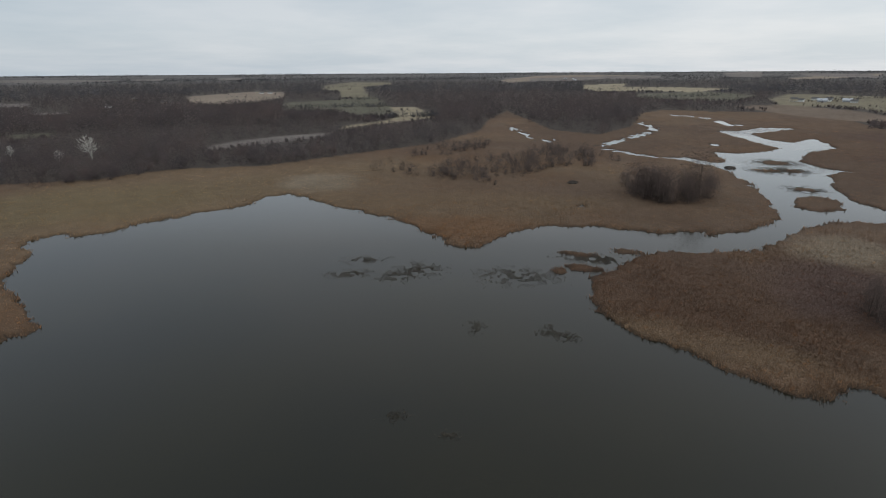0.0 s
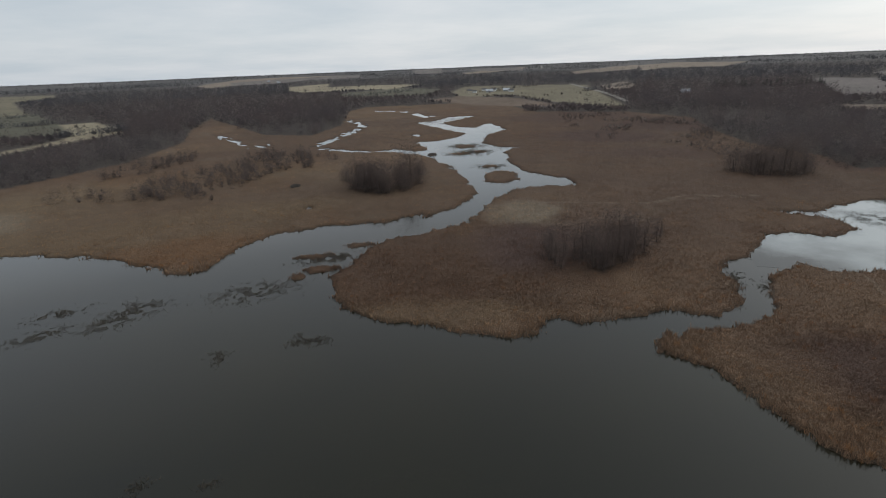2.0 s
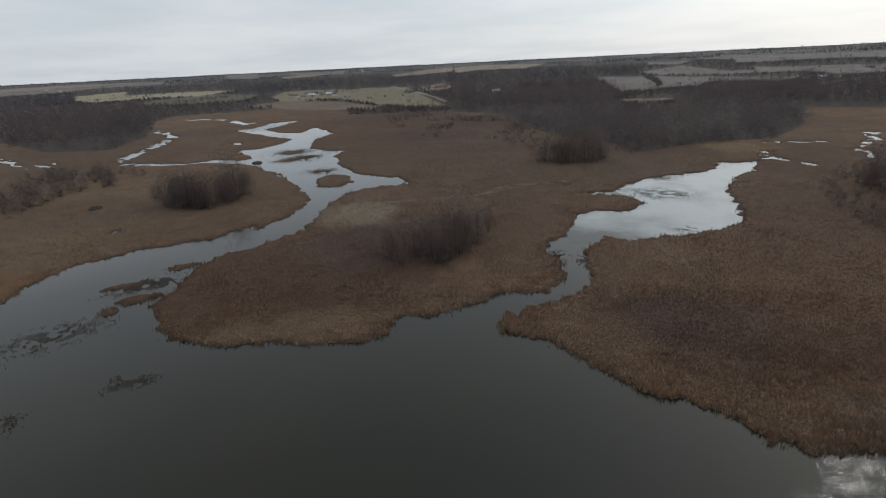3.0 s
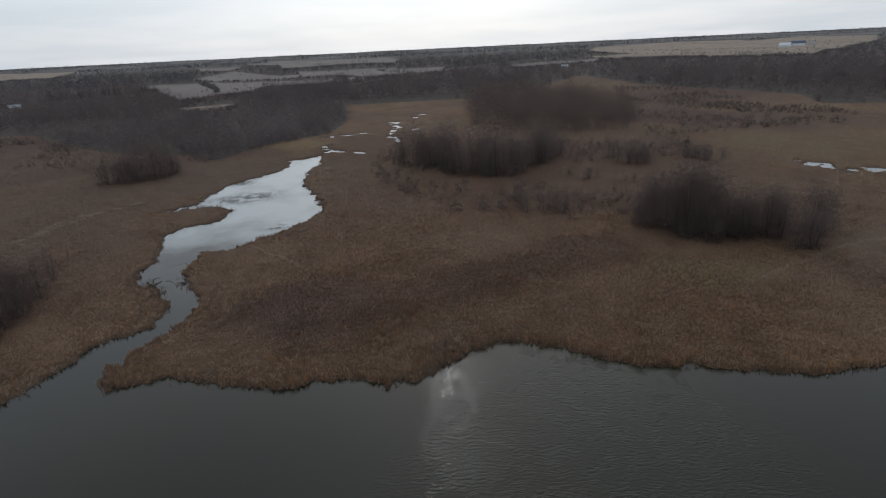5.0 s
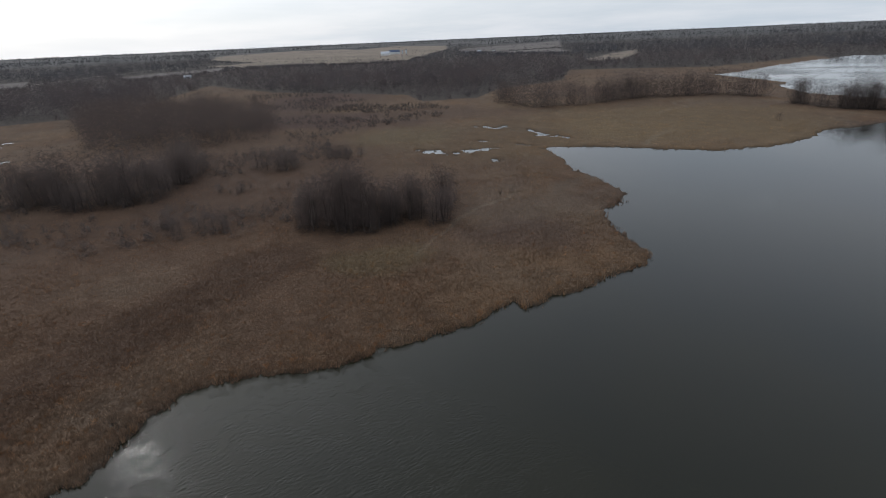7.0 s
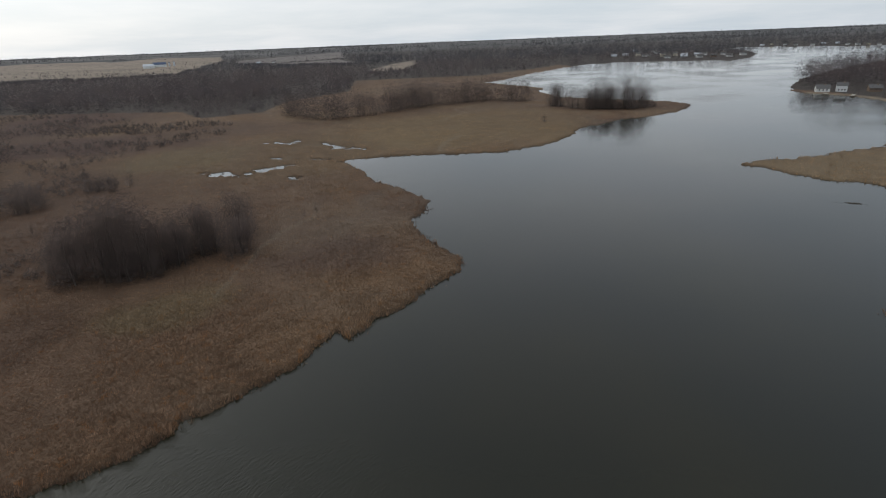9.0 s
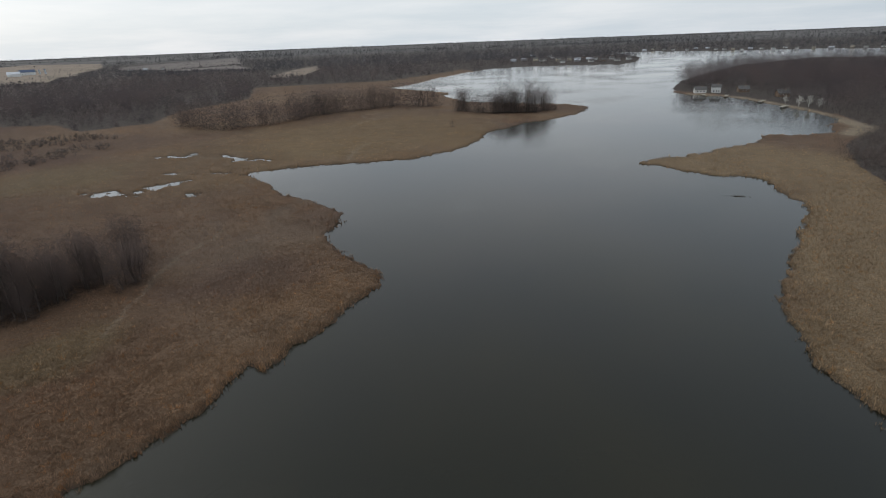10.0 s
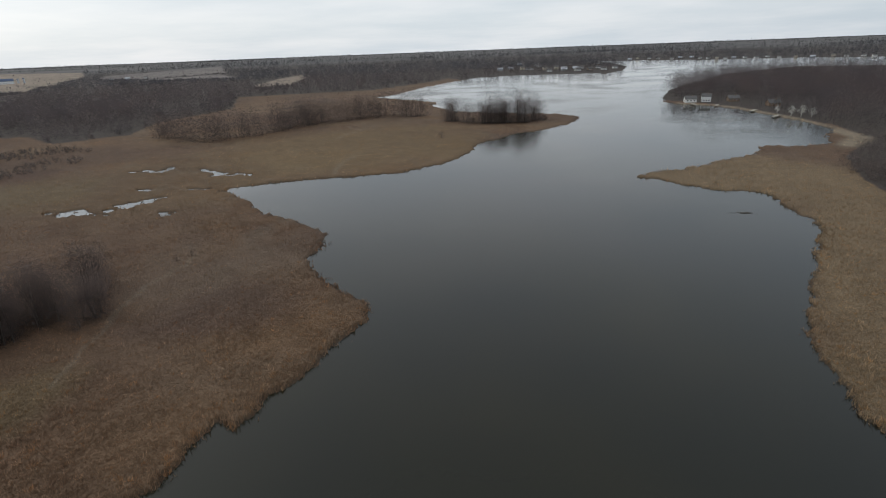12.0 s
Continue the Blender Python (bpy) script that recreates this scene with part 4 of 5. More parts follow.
HOMES = [(-23.9, -389), (-14.7, -386.5), (-39.3, -392.3), (-56, -365)]                       # on the peninsula
TOWN = [(251, -955), (234.7, -967), (206.3, -930), (195.1, -945), (188.1, -985), (165.4, -908), (152.6, -942), (132.1, -890), (121.4, -945), (106.8, -896),
        (91.3, -868), (83.5, -922), (72.2, -876), (255.5, -1132), (221.9, -1137), (143.8, -1055), (91.2, -1018), (58.9, -928), (185.8, -880), (150.7, -862), (125.3, -839), (103.8, -823)]
FAR_TOWN = [(49.3, -1325), (32, -1327), (8.5, -1302), (-8.4, -1285), (-35.1, -1276), (-51.9, -1279), (-73, -1277), (-86.1, -1241), (-99.8, -1226), (-115, -1229), (-130.6, -1234),
            (-143.7, -1220), (-160.2, -1200), (-178, -1198), (-197.4, -1198), (-212.4, -1180), (-233.1, -1156), (-256.6, -1147), (-280.7, -1122), (-297.7, -1117), (-315.9, -1098), (-324.1, -1077)]
FARMS = [(-375, 990), (-362, 975), (-350, 985), (-397, 597), (-468, 764), (-376, 674), (377, 640), (392, 652), (410, 642), (425, 655), (437, 640), (426, 681), (440, 676),
         (433, 623), (493, 392), (714, 148), (712, 135), (712, 121), (706, 108), (393, 1971), (354, 1970), (414, 2273), (450, 2290), (806, -171), (1003, -288),
         (1086, -885), (1075, -915), (1062, -950), (777, 135)]


def settled(x, y, clear=7.0):
    """The place, moved outwards from the lake until it lies on land."""
    for k in range(60):
        if land_distance(np.array([float(x)]), np.array([float(y)]))[0] > clear:
            break
        x, y = x * 1.006, y * 1.006
    return x, y


inland = random.Random(21)
FAR_TOWN = [(x * k, y * k) for (x, y), k in ((p, 1 + inland.uniform(0.0, 0.075)) for p in FAR_TOWN)]
TOWN = [(x * k, y * k) for (x, y), k in ((p, 1 + inland.uniform(-0.03, 0.05)) for p in TOWN)]
HOMES = [settled(*p) for p in HOMES + TOWN + FAR_TOWN + FARMS]
WOOD_NAMES = [("north_wood", "bare grey-brown wood beyond the creek"), ("west_wood", "bare grey-brown trees and scrub along the marsh"),
              ("south_wood", "bare dark trees round the far lake"), ("east_wood", "bare dark wood along the marsh edge")]


def make_woods():
    rng = np.random.default_rng(8)
    for r0, r1, n, twigs, width, length, up in ((150, 420, 40000, 66, 0.10, 1.7, 0.15), (420, 950, 42000, 19, 0.32, 2.5, 0.05), (950, 2200, 36000, 11, 0.75, 3.2, 0.0),
                                                (2200, 3900, 26000, 8, 1.4, 4.2, 0.0), (3900, 4850, 16000, 8, 1.7, 4.6, 0.0)):
        x, y, r = scatter(n, r0, r1, rng)
        az = np.degrees(np.arctan2(y - HOME[1], x - HOME[0])) % 360
        seen = (az < 140) | (az > 243)
        x, y, r, az = x[seen], y[seen], r[seen], az[seen]
        d = land_distance(x, y)
        ok, edge = wooded(x, y, r, d)
        x, y, r, d, az, edge = (v[ok] for v in (x, y, r, d, az, edge))
        h = rng.uniform(0.6, 1.15, len(x)) * (6.5 + 6.5 * np.clip(edge / 25, 0, 1)) * (1 + 0.2 * fbm(x, y, 60, 2, 231))
        west = (az > 100) & (r < 420)
        h[west] *= 0.62
        h = np.where(r > 2200, h * 0.75, h)
        pen = (y < -225) & (x < 30) & (y > -680)
        h[pen] = rng.uniform(10, 16.5, pen.sum())
        lone = rng.random(len(x)) < 0.04
        h = np.where(lone | pen, h, np.minimum(h, sight_height(x, y, r)))
        tall = h > 1.6
        x, y, r, d, az, h = (v[tall] for v in (x, y, r, d, az, h))
        z = terrain(x, y, d)
        thicket = (x < -22 + 0.125 * (y + 96)) & (y > -288) & (y < -90)
        h[thicket] = rng.uniform(2.5, 5.0, thicket.sum())
        if thicket.any():
            s = thicket
            joined_trees("shore_thicket", x[s], y[s], z[s], h[s], twigs, 0.045, 1.0, rng, "low red-brown thicket behind the reeds", slim=0.5, up=0.3, mat=SCRUB_MAT)
            x, y, z, h, az, r = (v[~thicket] for v in (x, y, z, h, az, r))
        own = (y < -225) & (x < 30) & (y > -680) & (h > 6)
        if own.any():
            joined_trees("peninsula_wood", x[own], y[own], z[own], h[own], 110 if r0 < 420 else 52, 0.09 if r0 < 420 else 0.2, 1.7 if r0 < 420 else 2.1, rng, "bare grey-brown trees on the wooded peninsula", base=0.2, slim=0.34, up=0.2, lobes=7)
            x, y, z, h, az, r = (v[~own] for v in (x, y, z, h, az, r))
        quarter = np.floor(((az + 45) % 360) / 90).astype(int)
        for q, k in ((0, 3), (1, 0), (2, 1), (3, 2)):
            s = quarter == q
            if s.any():
                name, label = WOOD_NAMES[k]
                # from 950 m outwards the trees take the colour with haze in it
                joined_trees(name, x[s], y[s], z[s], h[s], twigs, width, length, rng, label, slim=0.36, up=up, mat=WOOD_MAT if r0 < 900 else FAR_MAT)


make_woods()
make_hedges()


def front_outline(front, depth):
    """An outline from its edge towards the lake and its depth away from it."""
    f = np.array(front, float)
    away = f.mean(0) - HOME
    away /= np.linalg.norm(away)
    return [tuple(p) for p in f] + [tuple(p) for p in (f + away * depth)[::-1]]


def make_inner_woods():
    rng = np.random.default_rng(9)
    for name, outline, height, gap, label in (
            ("inner_wood", INNER_WOOD, 13, 4.2, "bare dark wood standing in the marsh"),
            ("spit_wood", front_outline(SPIT_FRONT, 15), 14.0, 2.8, "bare grey-brown trees in a row on the spit"),
            ("marsh_scrub", SHRUB_FIELD, 5.0, 3.4, "low bare shrubs scattered over the marsh"),
            ("willow_scrub", [(106.9, -2.9), (108.9, -37.9), (115.2, -69.6), (148.9, -89.5), (188.9, -82.7), (205.6, -34.4), (199.8, 27.6), (158.6, 24.8)], 2.0, 2.7, "low reddish bare scrub among the marsh trees"),
            ("far_scrub", [(199.7, 160.9), (228.8, 241.7), (288.2, 277.9), (284.5, 220.8), (240.1, 169.3)], 2.2, 3.6, "low reddish bare scrub in the far marsh"),
            ("heath_scrub", [(186, -68), (296, -103), (440, -130), (405, -190), (315, -170), (220, -125), (187, -94)], 2.0, 3.3, "low dark red-brown brush in the far marsh"),
            ("creek_scrub", [(170, 150), (185, 212), (250, 300), (285, 300), (265, 205), (225, 150), (205, 85), (190, 88)], 2.0, 3.4, "low dark red-brown brush beyond the creek"),
            ("bank_scrub", [(-160, 172), (-135, 190), (-115, 208), (-78, 222), (-70, 210), (-95, 200), (-118, 185), (-140, 165)], 3.2, 2.6, "bare brown bushes along the edge of the marsh"),
            ("point_scrub", front_outline([(111.9, -284.1), (90.7, -275.3), (67.5, -281.6), (58, -294.4)], 9), 3.2, 1.9, "dark low brush under the trees of the point"),
            ("south_scrub", [(213.1, -123.3), (220.2, -176.2), (267.7, -184.6), (303.6, -149.6), (268.4, -117.8)], 1.8, 2.6, "low reddish bare scrub before the woods")):
        x, y = in_outline(outline, int(area_of(outline) / gap ** 2), rng)
        if name.endswith("scrub"):
            keep = fbm(x, y, 22, 3, 241) > (-0.04 if name == "marsh_scrub" else -0.06 if name == "willow_scrub" else -0.9 if name == "point_scrub" else -0.1 if name == "south_scrub" else 0.0)
            x, y = x[keep], y[keep]
        d = land_distance(x, y)
        ok = d > 1
        x, y, d = x[ok], y[ok], d[ok]
        h = height * rng.uniform(0.35 if name == "marsh_scrub" else 0.65, 1.08, len(x))
        joined_trees(name, x, y, terrain(x, y, d), h, 60 if height < 4 else 150, 0.05 if height < 4 else 0.06 if height < 6 else 0.10, 0.9 if height < 6 else 1.5, rng, label, base=0.04, slim=0.5 if height < 4 else 0.36, up=0.2, lobes=7, mat=SCRUB_MAT if name.endswith("scrub") else TWIG_MAT)


def limb(bm, p0, p1, r0, r1, sides=5):
    axis = (p1 - p0).normalized()
    u = axis.orthogonal().normalized()
    w = axis.cross(u)
    rings = []
    for p, r in ((p0, r0), (p1, r1)):
        rings.append([bm.verts.new(p + (u * math.cos(2 * math.pi * i / sides) + w * math.sin(2 * math.pi * i / sides)) * r) for i in range(sides)])
    for i in range(sides):
        bm.faces.new((rings[0][i], rings[0][(i + 1) % sides], rings[1][(i + 1) % sides], rings[1][i]))


def make_tree(seed, height, spread, base, twigs, fine, stems=1, name="bare_tree", label="bare grey-brown tree in the marsh", category="tree"):
    """A tree: tapered trunk with limbs, and a crown of bare twigs."""
    rng = np.random.default_rng(seed)
    root = new(name)
    bm = bmesh.new()
    for s in range(stems):
        foot = Vector((rng.uniform(-0.5, 0.5), rng.uniform(-0.5, 0.5), -0.3)) * (stems > 1)
        top = Vector((rng.uniform(-1, 1) * spread * 0.3 * (stems > 1), rng.uniform(-1, 1) * spread * 0.3 * (stems > 1), height * 0.82))
        mid = foot.lerp(top, 0.45) + Vector((rng.uniform(-0.4, 0.4), rng.uniform(-0.4, 0.4), 0))
        r = height * 0.010 / math.sqrt(stems)
        limb(bm, foot + Vector((0, 0, -0.3)), mid, r * 1.3, r * 0.8)
        limb(bm, mid, top, r * 0.8, r * 0.2)
        for k in range(7 // stems + 2):
            t = rng.uniform(0.25, 0.8)
            p = foot.lerp(mid, t / 0.45) if t < 0.45 else mid.lerp(top, (t - 0.45) / 0.55)
            a = rng.uniform(0, 2 * math.pi)
            reach = spread * rng.uniform(0.5, 0.9) * (1.1 - t)
            limb(bm, p, p + Vector((math.cos(a) * reach, math.sin(a) * reach, reach * rng.uniform(0.7, 1.4))), r * 0.4, r * 0.1, 4)
    part("trunk", bm, BARK_MAT, root)
    v = crown_twigs(1, twigs, np.array([height]), np.array([spread]), base, rng, 0.036 if fine else 0.06, 0.9 if fine else 1.15, 16, 0.1)
    me = mesh_from("crown", v.reshape(-1, 3), np.arange(twigs * 3).reshape(-1, 3), TWIG_MAT if fine else SPRAY_MAT)
    new("crown", me).parent = root
    return tagged(root, label, category)


SPIT_FRONT = [(241.8, -216.5), (210.9, -202.9), (194.8, -208.3), (186.7, -226.5), (180.9, -263.9), (166.2, -289.3), (150.9, -303.5), (128.6, -305)]
SHRUB_FIELD = [(-42, 205), (-20, 186), (-4, 182), (10, 172), (26, 169), (45, 171), (58, 190), (66, 216), (60, 240), (49, 256), (18, 284), (-11, 268), (-29, 235)]
make_inner_woods()
FRONTS = [  # edge towards the lake, depth, height, spacing
    ("bank", [(50.4, 169.1), (51.4, 153.5), (57.3, 146.4), (68.3, 146.9), (77.3, 161.1)], 15, 11.5, 2.9),
    ("island", [(62, 76.1), (60, 70.3), (66, 65.1), (74, 64.8), (88, 71)], 12, 9.5, 2.7),
    ("pool", [(157.1, 106.3), (162.5, 94.5), (174, 89.3)], 15, 11.5, 3.2),
    ("main", [(102.2, -36.4), (94, -40.8), (90.2, -49.3), (87.5, -56.8), (85.9, -62.5), (90.2, -67.7)], 14, 13.0, 2.7),
    ("north", [(176.8, 17.4), (159.7, 5), (150, -7.6), (150.3, -20.7), (177.9, -38.5)], 17, 13.5, 3.6),
    ("low", [(120.5, -13.8), (112.1, -18.3), (112.3, -25.2)], 7, 9.0, 3.0),
    ("round", [(165, -45.6), (156.3, -51.9), (159.2, -60)], 14, 12.0, 3.7),
    ("pair", [(164.8, -71.2), (159.3, -75.7), (159.5, -82.5)], 6, 6.5, 2.6),
    ("small", [(146.1, -30.5), (139.6, -35), (142.9, -40.2)], 5, 5.5, 2.6),
    ("thin", [(137.4, -45.7), (131.9, -50.3), (135.3, -55.4)], 5, 4.5, 2.6),
    ("point", [(109.9, -285), (90.5, -277.2), (68.2, -283.5), (61.8, -295.6)], 7, 18.0, 2.9),
    ("spit bush", [(91, -231), (93, -229.5), (95, -231)], 3, 5.5, 2.2),
    ("trail bush", [(92.5, -82.5), (91.5, -86), (93.5, -88.5)], 4, 3.6, 2.4),
]
KINDS = [make_tree(40 + i, 10.0, sp, 0.04, 2300, True, stems=n) for i, (sp, n) in enumerate([(2.7, 1), (3.3, 3), (3.0, 2)])]
KINDS += [make_tree(50 + i, 10.0, sp, 0.06, 1150, False, stems=n) for i, (sp, n) in enumerate([(3.2, 1), (3.8, 3), (3.5, 2)])]


def plant_clumps():
    rng = np.random.default_rng(12)
    first = set()
    for name, front, depth, height, gap in FRONTS:
        outline = front_outline(front, depth)
        x, y = in_outline(outline, int(area_of(outline) / gap ** 2), rng)
        d = land_distance(x, y)
        z = terrain(x, y, d)
        for px, py, pz, pd in zip(x, y, z, d):
            if pd < 0.5:
                continue
            k = int(rng.integers(3)) + (0 if name in ("main", "island", "low") else 3)
            rim = -float(signed_distance(np.array([px]), np.array([py]), outline)[0])
            s = height / 10 * rng.uniform(0.62, 1.12) * (0.55 + 0.45 * min(1.0, rim / 4)) * (0.9 + 0.3 * float(fbm(np.array([px]), np.array([py]), 9, 2, 401)[0]))
            m = pose(px, py, pz - 0.05, 0, 0, rng.uniform(0, 360))
            if k not in first:
                first.add(k)
                KINDS[k].matrix_basis = m
                t = KINDS[k]
            else:
                t = copy_thing(KINDS[k], m)
            t.scale = (s, s, s)
            t["group"] = "trees of the " + name + " clump"


plant_clumps()


# ---------------------------------------------------------------- houses, farm and shore works
def paint(name, colour, rough=0.6, metal=0.0, grain=0.12, scale=3.0):
    m, nt, p = material(name)
    N, L = nt.nodes.new, nt.links.new
    tc, n, hsv, mr = N("ShaderNodeTexCoord"), N("ShaderNodeTexNoise"), N("ShaderNodeHueSaturation"), N("ShaderNodeMapRange")
    n.inputs["Scale"].default_value, n.inputs["Detail"].default_value = scale, 5
    L(tc.outputs["Object"], n.inputs["Vector"])
    mr.inputs["To Min"].default_value, mr.inputs["To Max"].default_value = 1 - 2 * grain, 1 + grain
    L(n.outputs["Fac"], mr.inputs["Value"])
    hsv.inputs["Color"].default_value = (*colour, 1)
    L(mr.outputs[0], hsv.inputs["Value"])
    L(hsv.outputs[0], p.inputs["Base Color"])
    p.inputs["Roughness"].default_value, p.inputs["Metallic"].default_value = rough, metal
    return m


WHITE = paint("white_siding", (0.78, 0.78, 0.76))
CREAM = paint("cream_siding", (0.55, 0.49, 0.38))
GREYS = paint("grey_siding", (0.38, 0.40, 0.42))
BROWNS = paint("brown_siding", (0.22, 0.15, 0.10))
SHINGLE = paint("grey_shingle", (0.13, 0.125, 0.12), 0.85)
TIN = paint("pale_tin_roof", (0.55, 0.57, 0.60), 0.4, 0.6)
BLUE_TIN = paint("blue_tin_roof", (0.06, 0.09, 0.16), 0.5, 0.3)
GLASS = paint("dark_glazing", (0.03, 0.035, 0.04), 0.08, grain=0.05)
PLANK = paint("weathered_planks", (0.38, 0.34, 0.28), 0.85)
PALE_BARK = paint("white_bark", (0.62, 0.60, 0.55), 0.8, grain=0.3, scale=6.0)


def box(bm, x0, x1, y0, y1, z0, z1):
    v = [bm.verts.new(p) for p in ((x0, y0, z0), (x1, y0, z0), (x1, y1, z0), (x0, y1, z0), (x0, y0, z1), (x1, y0, z1), (x1, y1, z1), (x0, y1, z1))]
    for f in ((3, 2, 1, 0), (4, 5, 6, 7), (0, 1, 5, 4), (1, 2, 6, 5), (2, 3, 7, 6), (3, 0, 4, 7)):
        bm.faces.new([v[i] for i in f])


def glazed(bm, x0, x1, y0, y1, z0, z1, house):
    """A window: its white frame with the dark pane in it."""
    window = part("window", bm, WHITE, house, "white window frame")
    glass = bmesh.new()
    box(glass, x0, x1, y0, y1, z0, z1)
    part("pane", glass, GLASS, window, "dark window pane")


def make_house(length, width, eaves, wall, roof, label, category="house", name="house", windows=3, chimney=True):
    """A gabled house: walls, roof with overhang, door, windows and a chimney."""
    root = new(name)
    a, b2, ridge = length / 2, width / 2, eaves + width * 0.36
    bm = bmesh.new()
    prof = [(-b2, -0.6), (b2, -0.6), (b2, eaves), (0, ridge), (-b2, eaves)]
    ends = [[bm.verts.new((sx * a, py, pz)) for py, pz in prof] for sx in (-1, 1)]
    bm.faces.new(ends[0][::-1])
    bm.faces.new(ends[1])
    for i in range(5):
        bm.faces.new((ends[0][i], ends[0][(i + 1) % 5], ends[1][(i + 1) % 5], ends[1][i]))
    part("wall", bm, wall, root)
    bm = bmesh.new()
    o, th, slope = 0.5, 0.22, (ridge - eaves) / b2
    for s in (-1, 1):
        low = (s * (b2 + o), eaves - o * slope + 0.03)
        ring = [[bm.verts.new((sx * (a + o), py, pz)) for py, pz in (low, (0, ridge + 0.03), (0, ridge + 0.03 + th), (low[0], low[1] + th))] for sx in (-1, 1)]
        bm.faces.new(ring[0])
        bm.faces.new(ring[1][::-1])
        for i in range(4):
            bm.faces.new((ring[0][i], ring[1][i], ring[1][(i + 1) % 4], ring[0][(i + 1) % 4]))
    top = part("roof", bm, roof, root)
    for k in range(windows):
        x = -a + length * (k + 0.8) / (windows + 0.6)
        for s in (-1, 1):
            bm = bmesh.new()
            box(bm, x - 0.6, x + 0.6, s * b2 - 0.04, s * b2 + 0.04, 1.0, 2.3)
            glazed(bm, x - 0.52, x + 0.52, s * b2 - 0.055, s * b2 + 0.055, 1.08, 2.22, root)
    bm = bmesh.new()
    box(bm, a - 0.04, a + 0.05, -0.5, 0.5, 0, 2.05)
    part("door", bm, BROWNS, root)
    bm = bmesh.new()
    box(bm, -a - 0.04, -a + 0.04, -0.7, 0.7, 1.0, 2.3)
    glazed(bm, -a - 0.055, -a + 0.055, -0.62, 0.62, 1.08, 2.22, root)
    if chimney:
        bm = bmesh.new()
        box(bm, -a * 0.3 - 0.4, -a * 0.3 + 0.4, 0.3, 1.1, eaves, ridge + 1.0)
        part("chimney", bm, BROWNS, top)
    return tagged(root, label, category)


def ground_at(x, y):
    return float(terrain(np.array([float(x)]), np.array([float(y)]))[0])


def place_houses():
    kinds = [make_house(11, 8, 3.2, WHITE, SHINGLE, "white house with a grey shingle roof"), make_house(9, 7.5, 5.2, CREAM, SHINGLE, "two-storey cream house with a grey roof"),
             make_house(13, 8, 2.8, GREYS, TIN, "long grey house with a pale metal roof"), make_house(10, 8, 3.0, BROWNS, SHINGLE, "brown house with a grey shingle roof"),
             make_house(8.5, 7, 5.6, WHITE, SHINGLE, "tall white house by the lake shore")]
    used = set()
    rng = random.Random(5)
    for i, (x, y) in enumerate(HOMES):
        k = (4, 0, 3, 3)[i] if i < 4 else rng.choice((0, 0, 0, 1, 2, 2, 3))
        m = pose(x, y, ground_at(x, y) + 0.1, 0, 0, math.degrees(math.atan2(y, x)) + 90 + rng.uniform(-25, 25))
        if k in used:
            h = copy_thing(kinds[k], m)
        else:
            used.add(k)
            h = kinds[k]
            h.matrix_basis = m
        if 4 <= i < 48:
            h.scale = (0.7, 0.7, 0.7) if i < 26 else (0.6, 0.6, 0.6)
        if i < 4:
            h.scale = (0.6, 0.6, 0.6)
        h["group"] = "houses on the peninsula" if i < 4 else "houses of the lakeside town" if i < 48 else "farmhouses inland"


place_houses()


def make_silo():
    root = new("silo")
    bm = bmesh.new()
    bmesh.ops.create_cone(bm, cap_ends=True, segments=20, radius1=3.2, radius2=3.2, depth=17)
    bmesh.ops.translate(bm, verts=bm.verts, vec=(0, 0, 8.2))
    part("barrel", bm, TIN, root)
    bm = bmesh.new()
    bmesh.ops.create_uvsphere(bm, u_segments=20, v_segments=10, radius=3.3)
    bmesh.ops.delete(bm, geom=[v for v in bm.verts if v.co.z < -0.1], context="VERTS")
    bmesh.ops.translate(bm, verts=bm.verts, vec=(0, 0, 16.7))
    part("dome", bm, BLUE_TIN, root)
    return tagged(root, "tall grey metal silo beside the barn", "silo")


def place_farm():
    fx, fy = 1290, -800
    barn = make_house(28, 13, 6, WHITE, BLUE_TIN, "long white barn with a dark blue roof", "barn", "barn", windows=5, chimney=False)
    barn.matrix_basis = pose(fx, fy, ground_at(fx, fy), 0, 0, 62)
    shed = make_house(22, 12, 5, WHITE, TIN, "white farm shed with a pale metal roof", "shed", "farm_shed", windows=2, chimney=False)
    shed.matrix_basis = pose(1240, -742, ground_at(1240, -742), 0, 0, 50)
    s = make_silo()
    s.matrix_basis = pose(1290, -838, ground_at(1290, -838))
    s.scale = (0.62, 0.62, 0.55)
    copy_thing(s, pose(1294, -828, ground_at(1294, -828))).scale = (0.62, 0.62, 0.5)


place_farm()


def make_dock():
    """A plank pier on posts."""
    root = new("dock")
    for k in range(18):
        bm = bmesh.new()
        box(bm, 0.02 + k * 0.5, 0.47 + k * 0.5, -0.9, 0.9, 0.55, 0.61)
        part("plank", bm, PLANK, root)
    for x in (0.4, 4.5, 8.6):
        for s in (-0.8, 0.8):
            bm = bmesh.new()
            bmesh.ops.create_cone(bm, cap_ends=True, segments=8, radius1=0.09, radius2=0.09, depth=2.2)
            bmesh.ops.translate(bm, verts=bm.verts, vec=(x, s, -0.2))
            part("post", bm, PLANK, root)
    return tagged(root, "weathered wooden dock over the lake", "dock", "docks of the peninsula")


def place_docks():
    d = make_dock()
    spots = [(-44.3, -344.1, 68), (-51.4, -320.7, 60), (-28.7, -371.5, 80), (-15.6, -377.8, 95)]
    for i, (x, y, turn) in enumerate(spots):
        m = pose(x, y, 0, 0, 0, turn)
        if i:
            copy_thing(d, m)
        else:
            d.matrix_basis = m


place_docks()


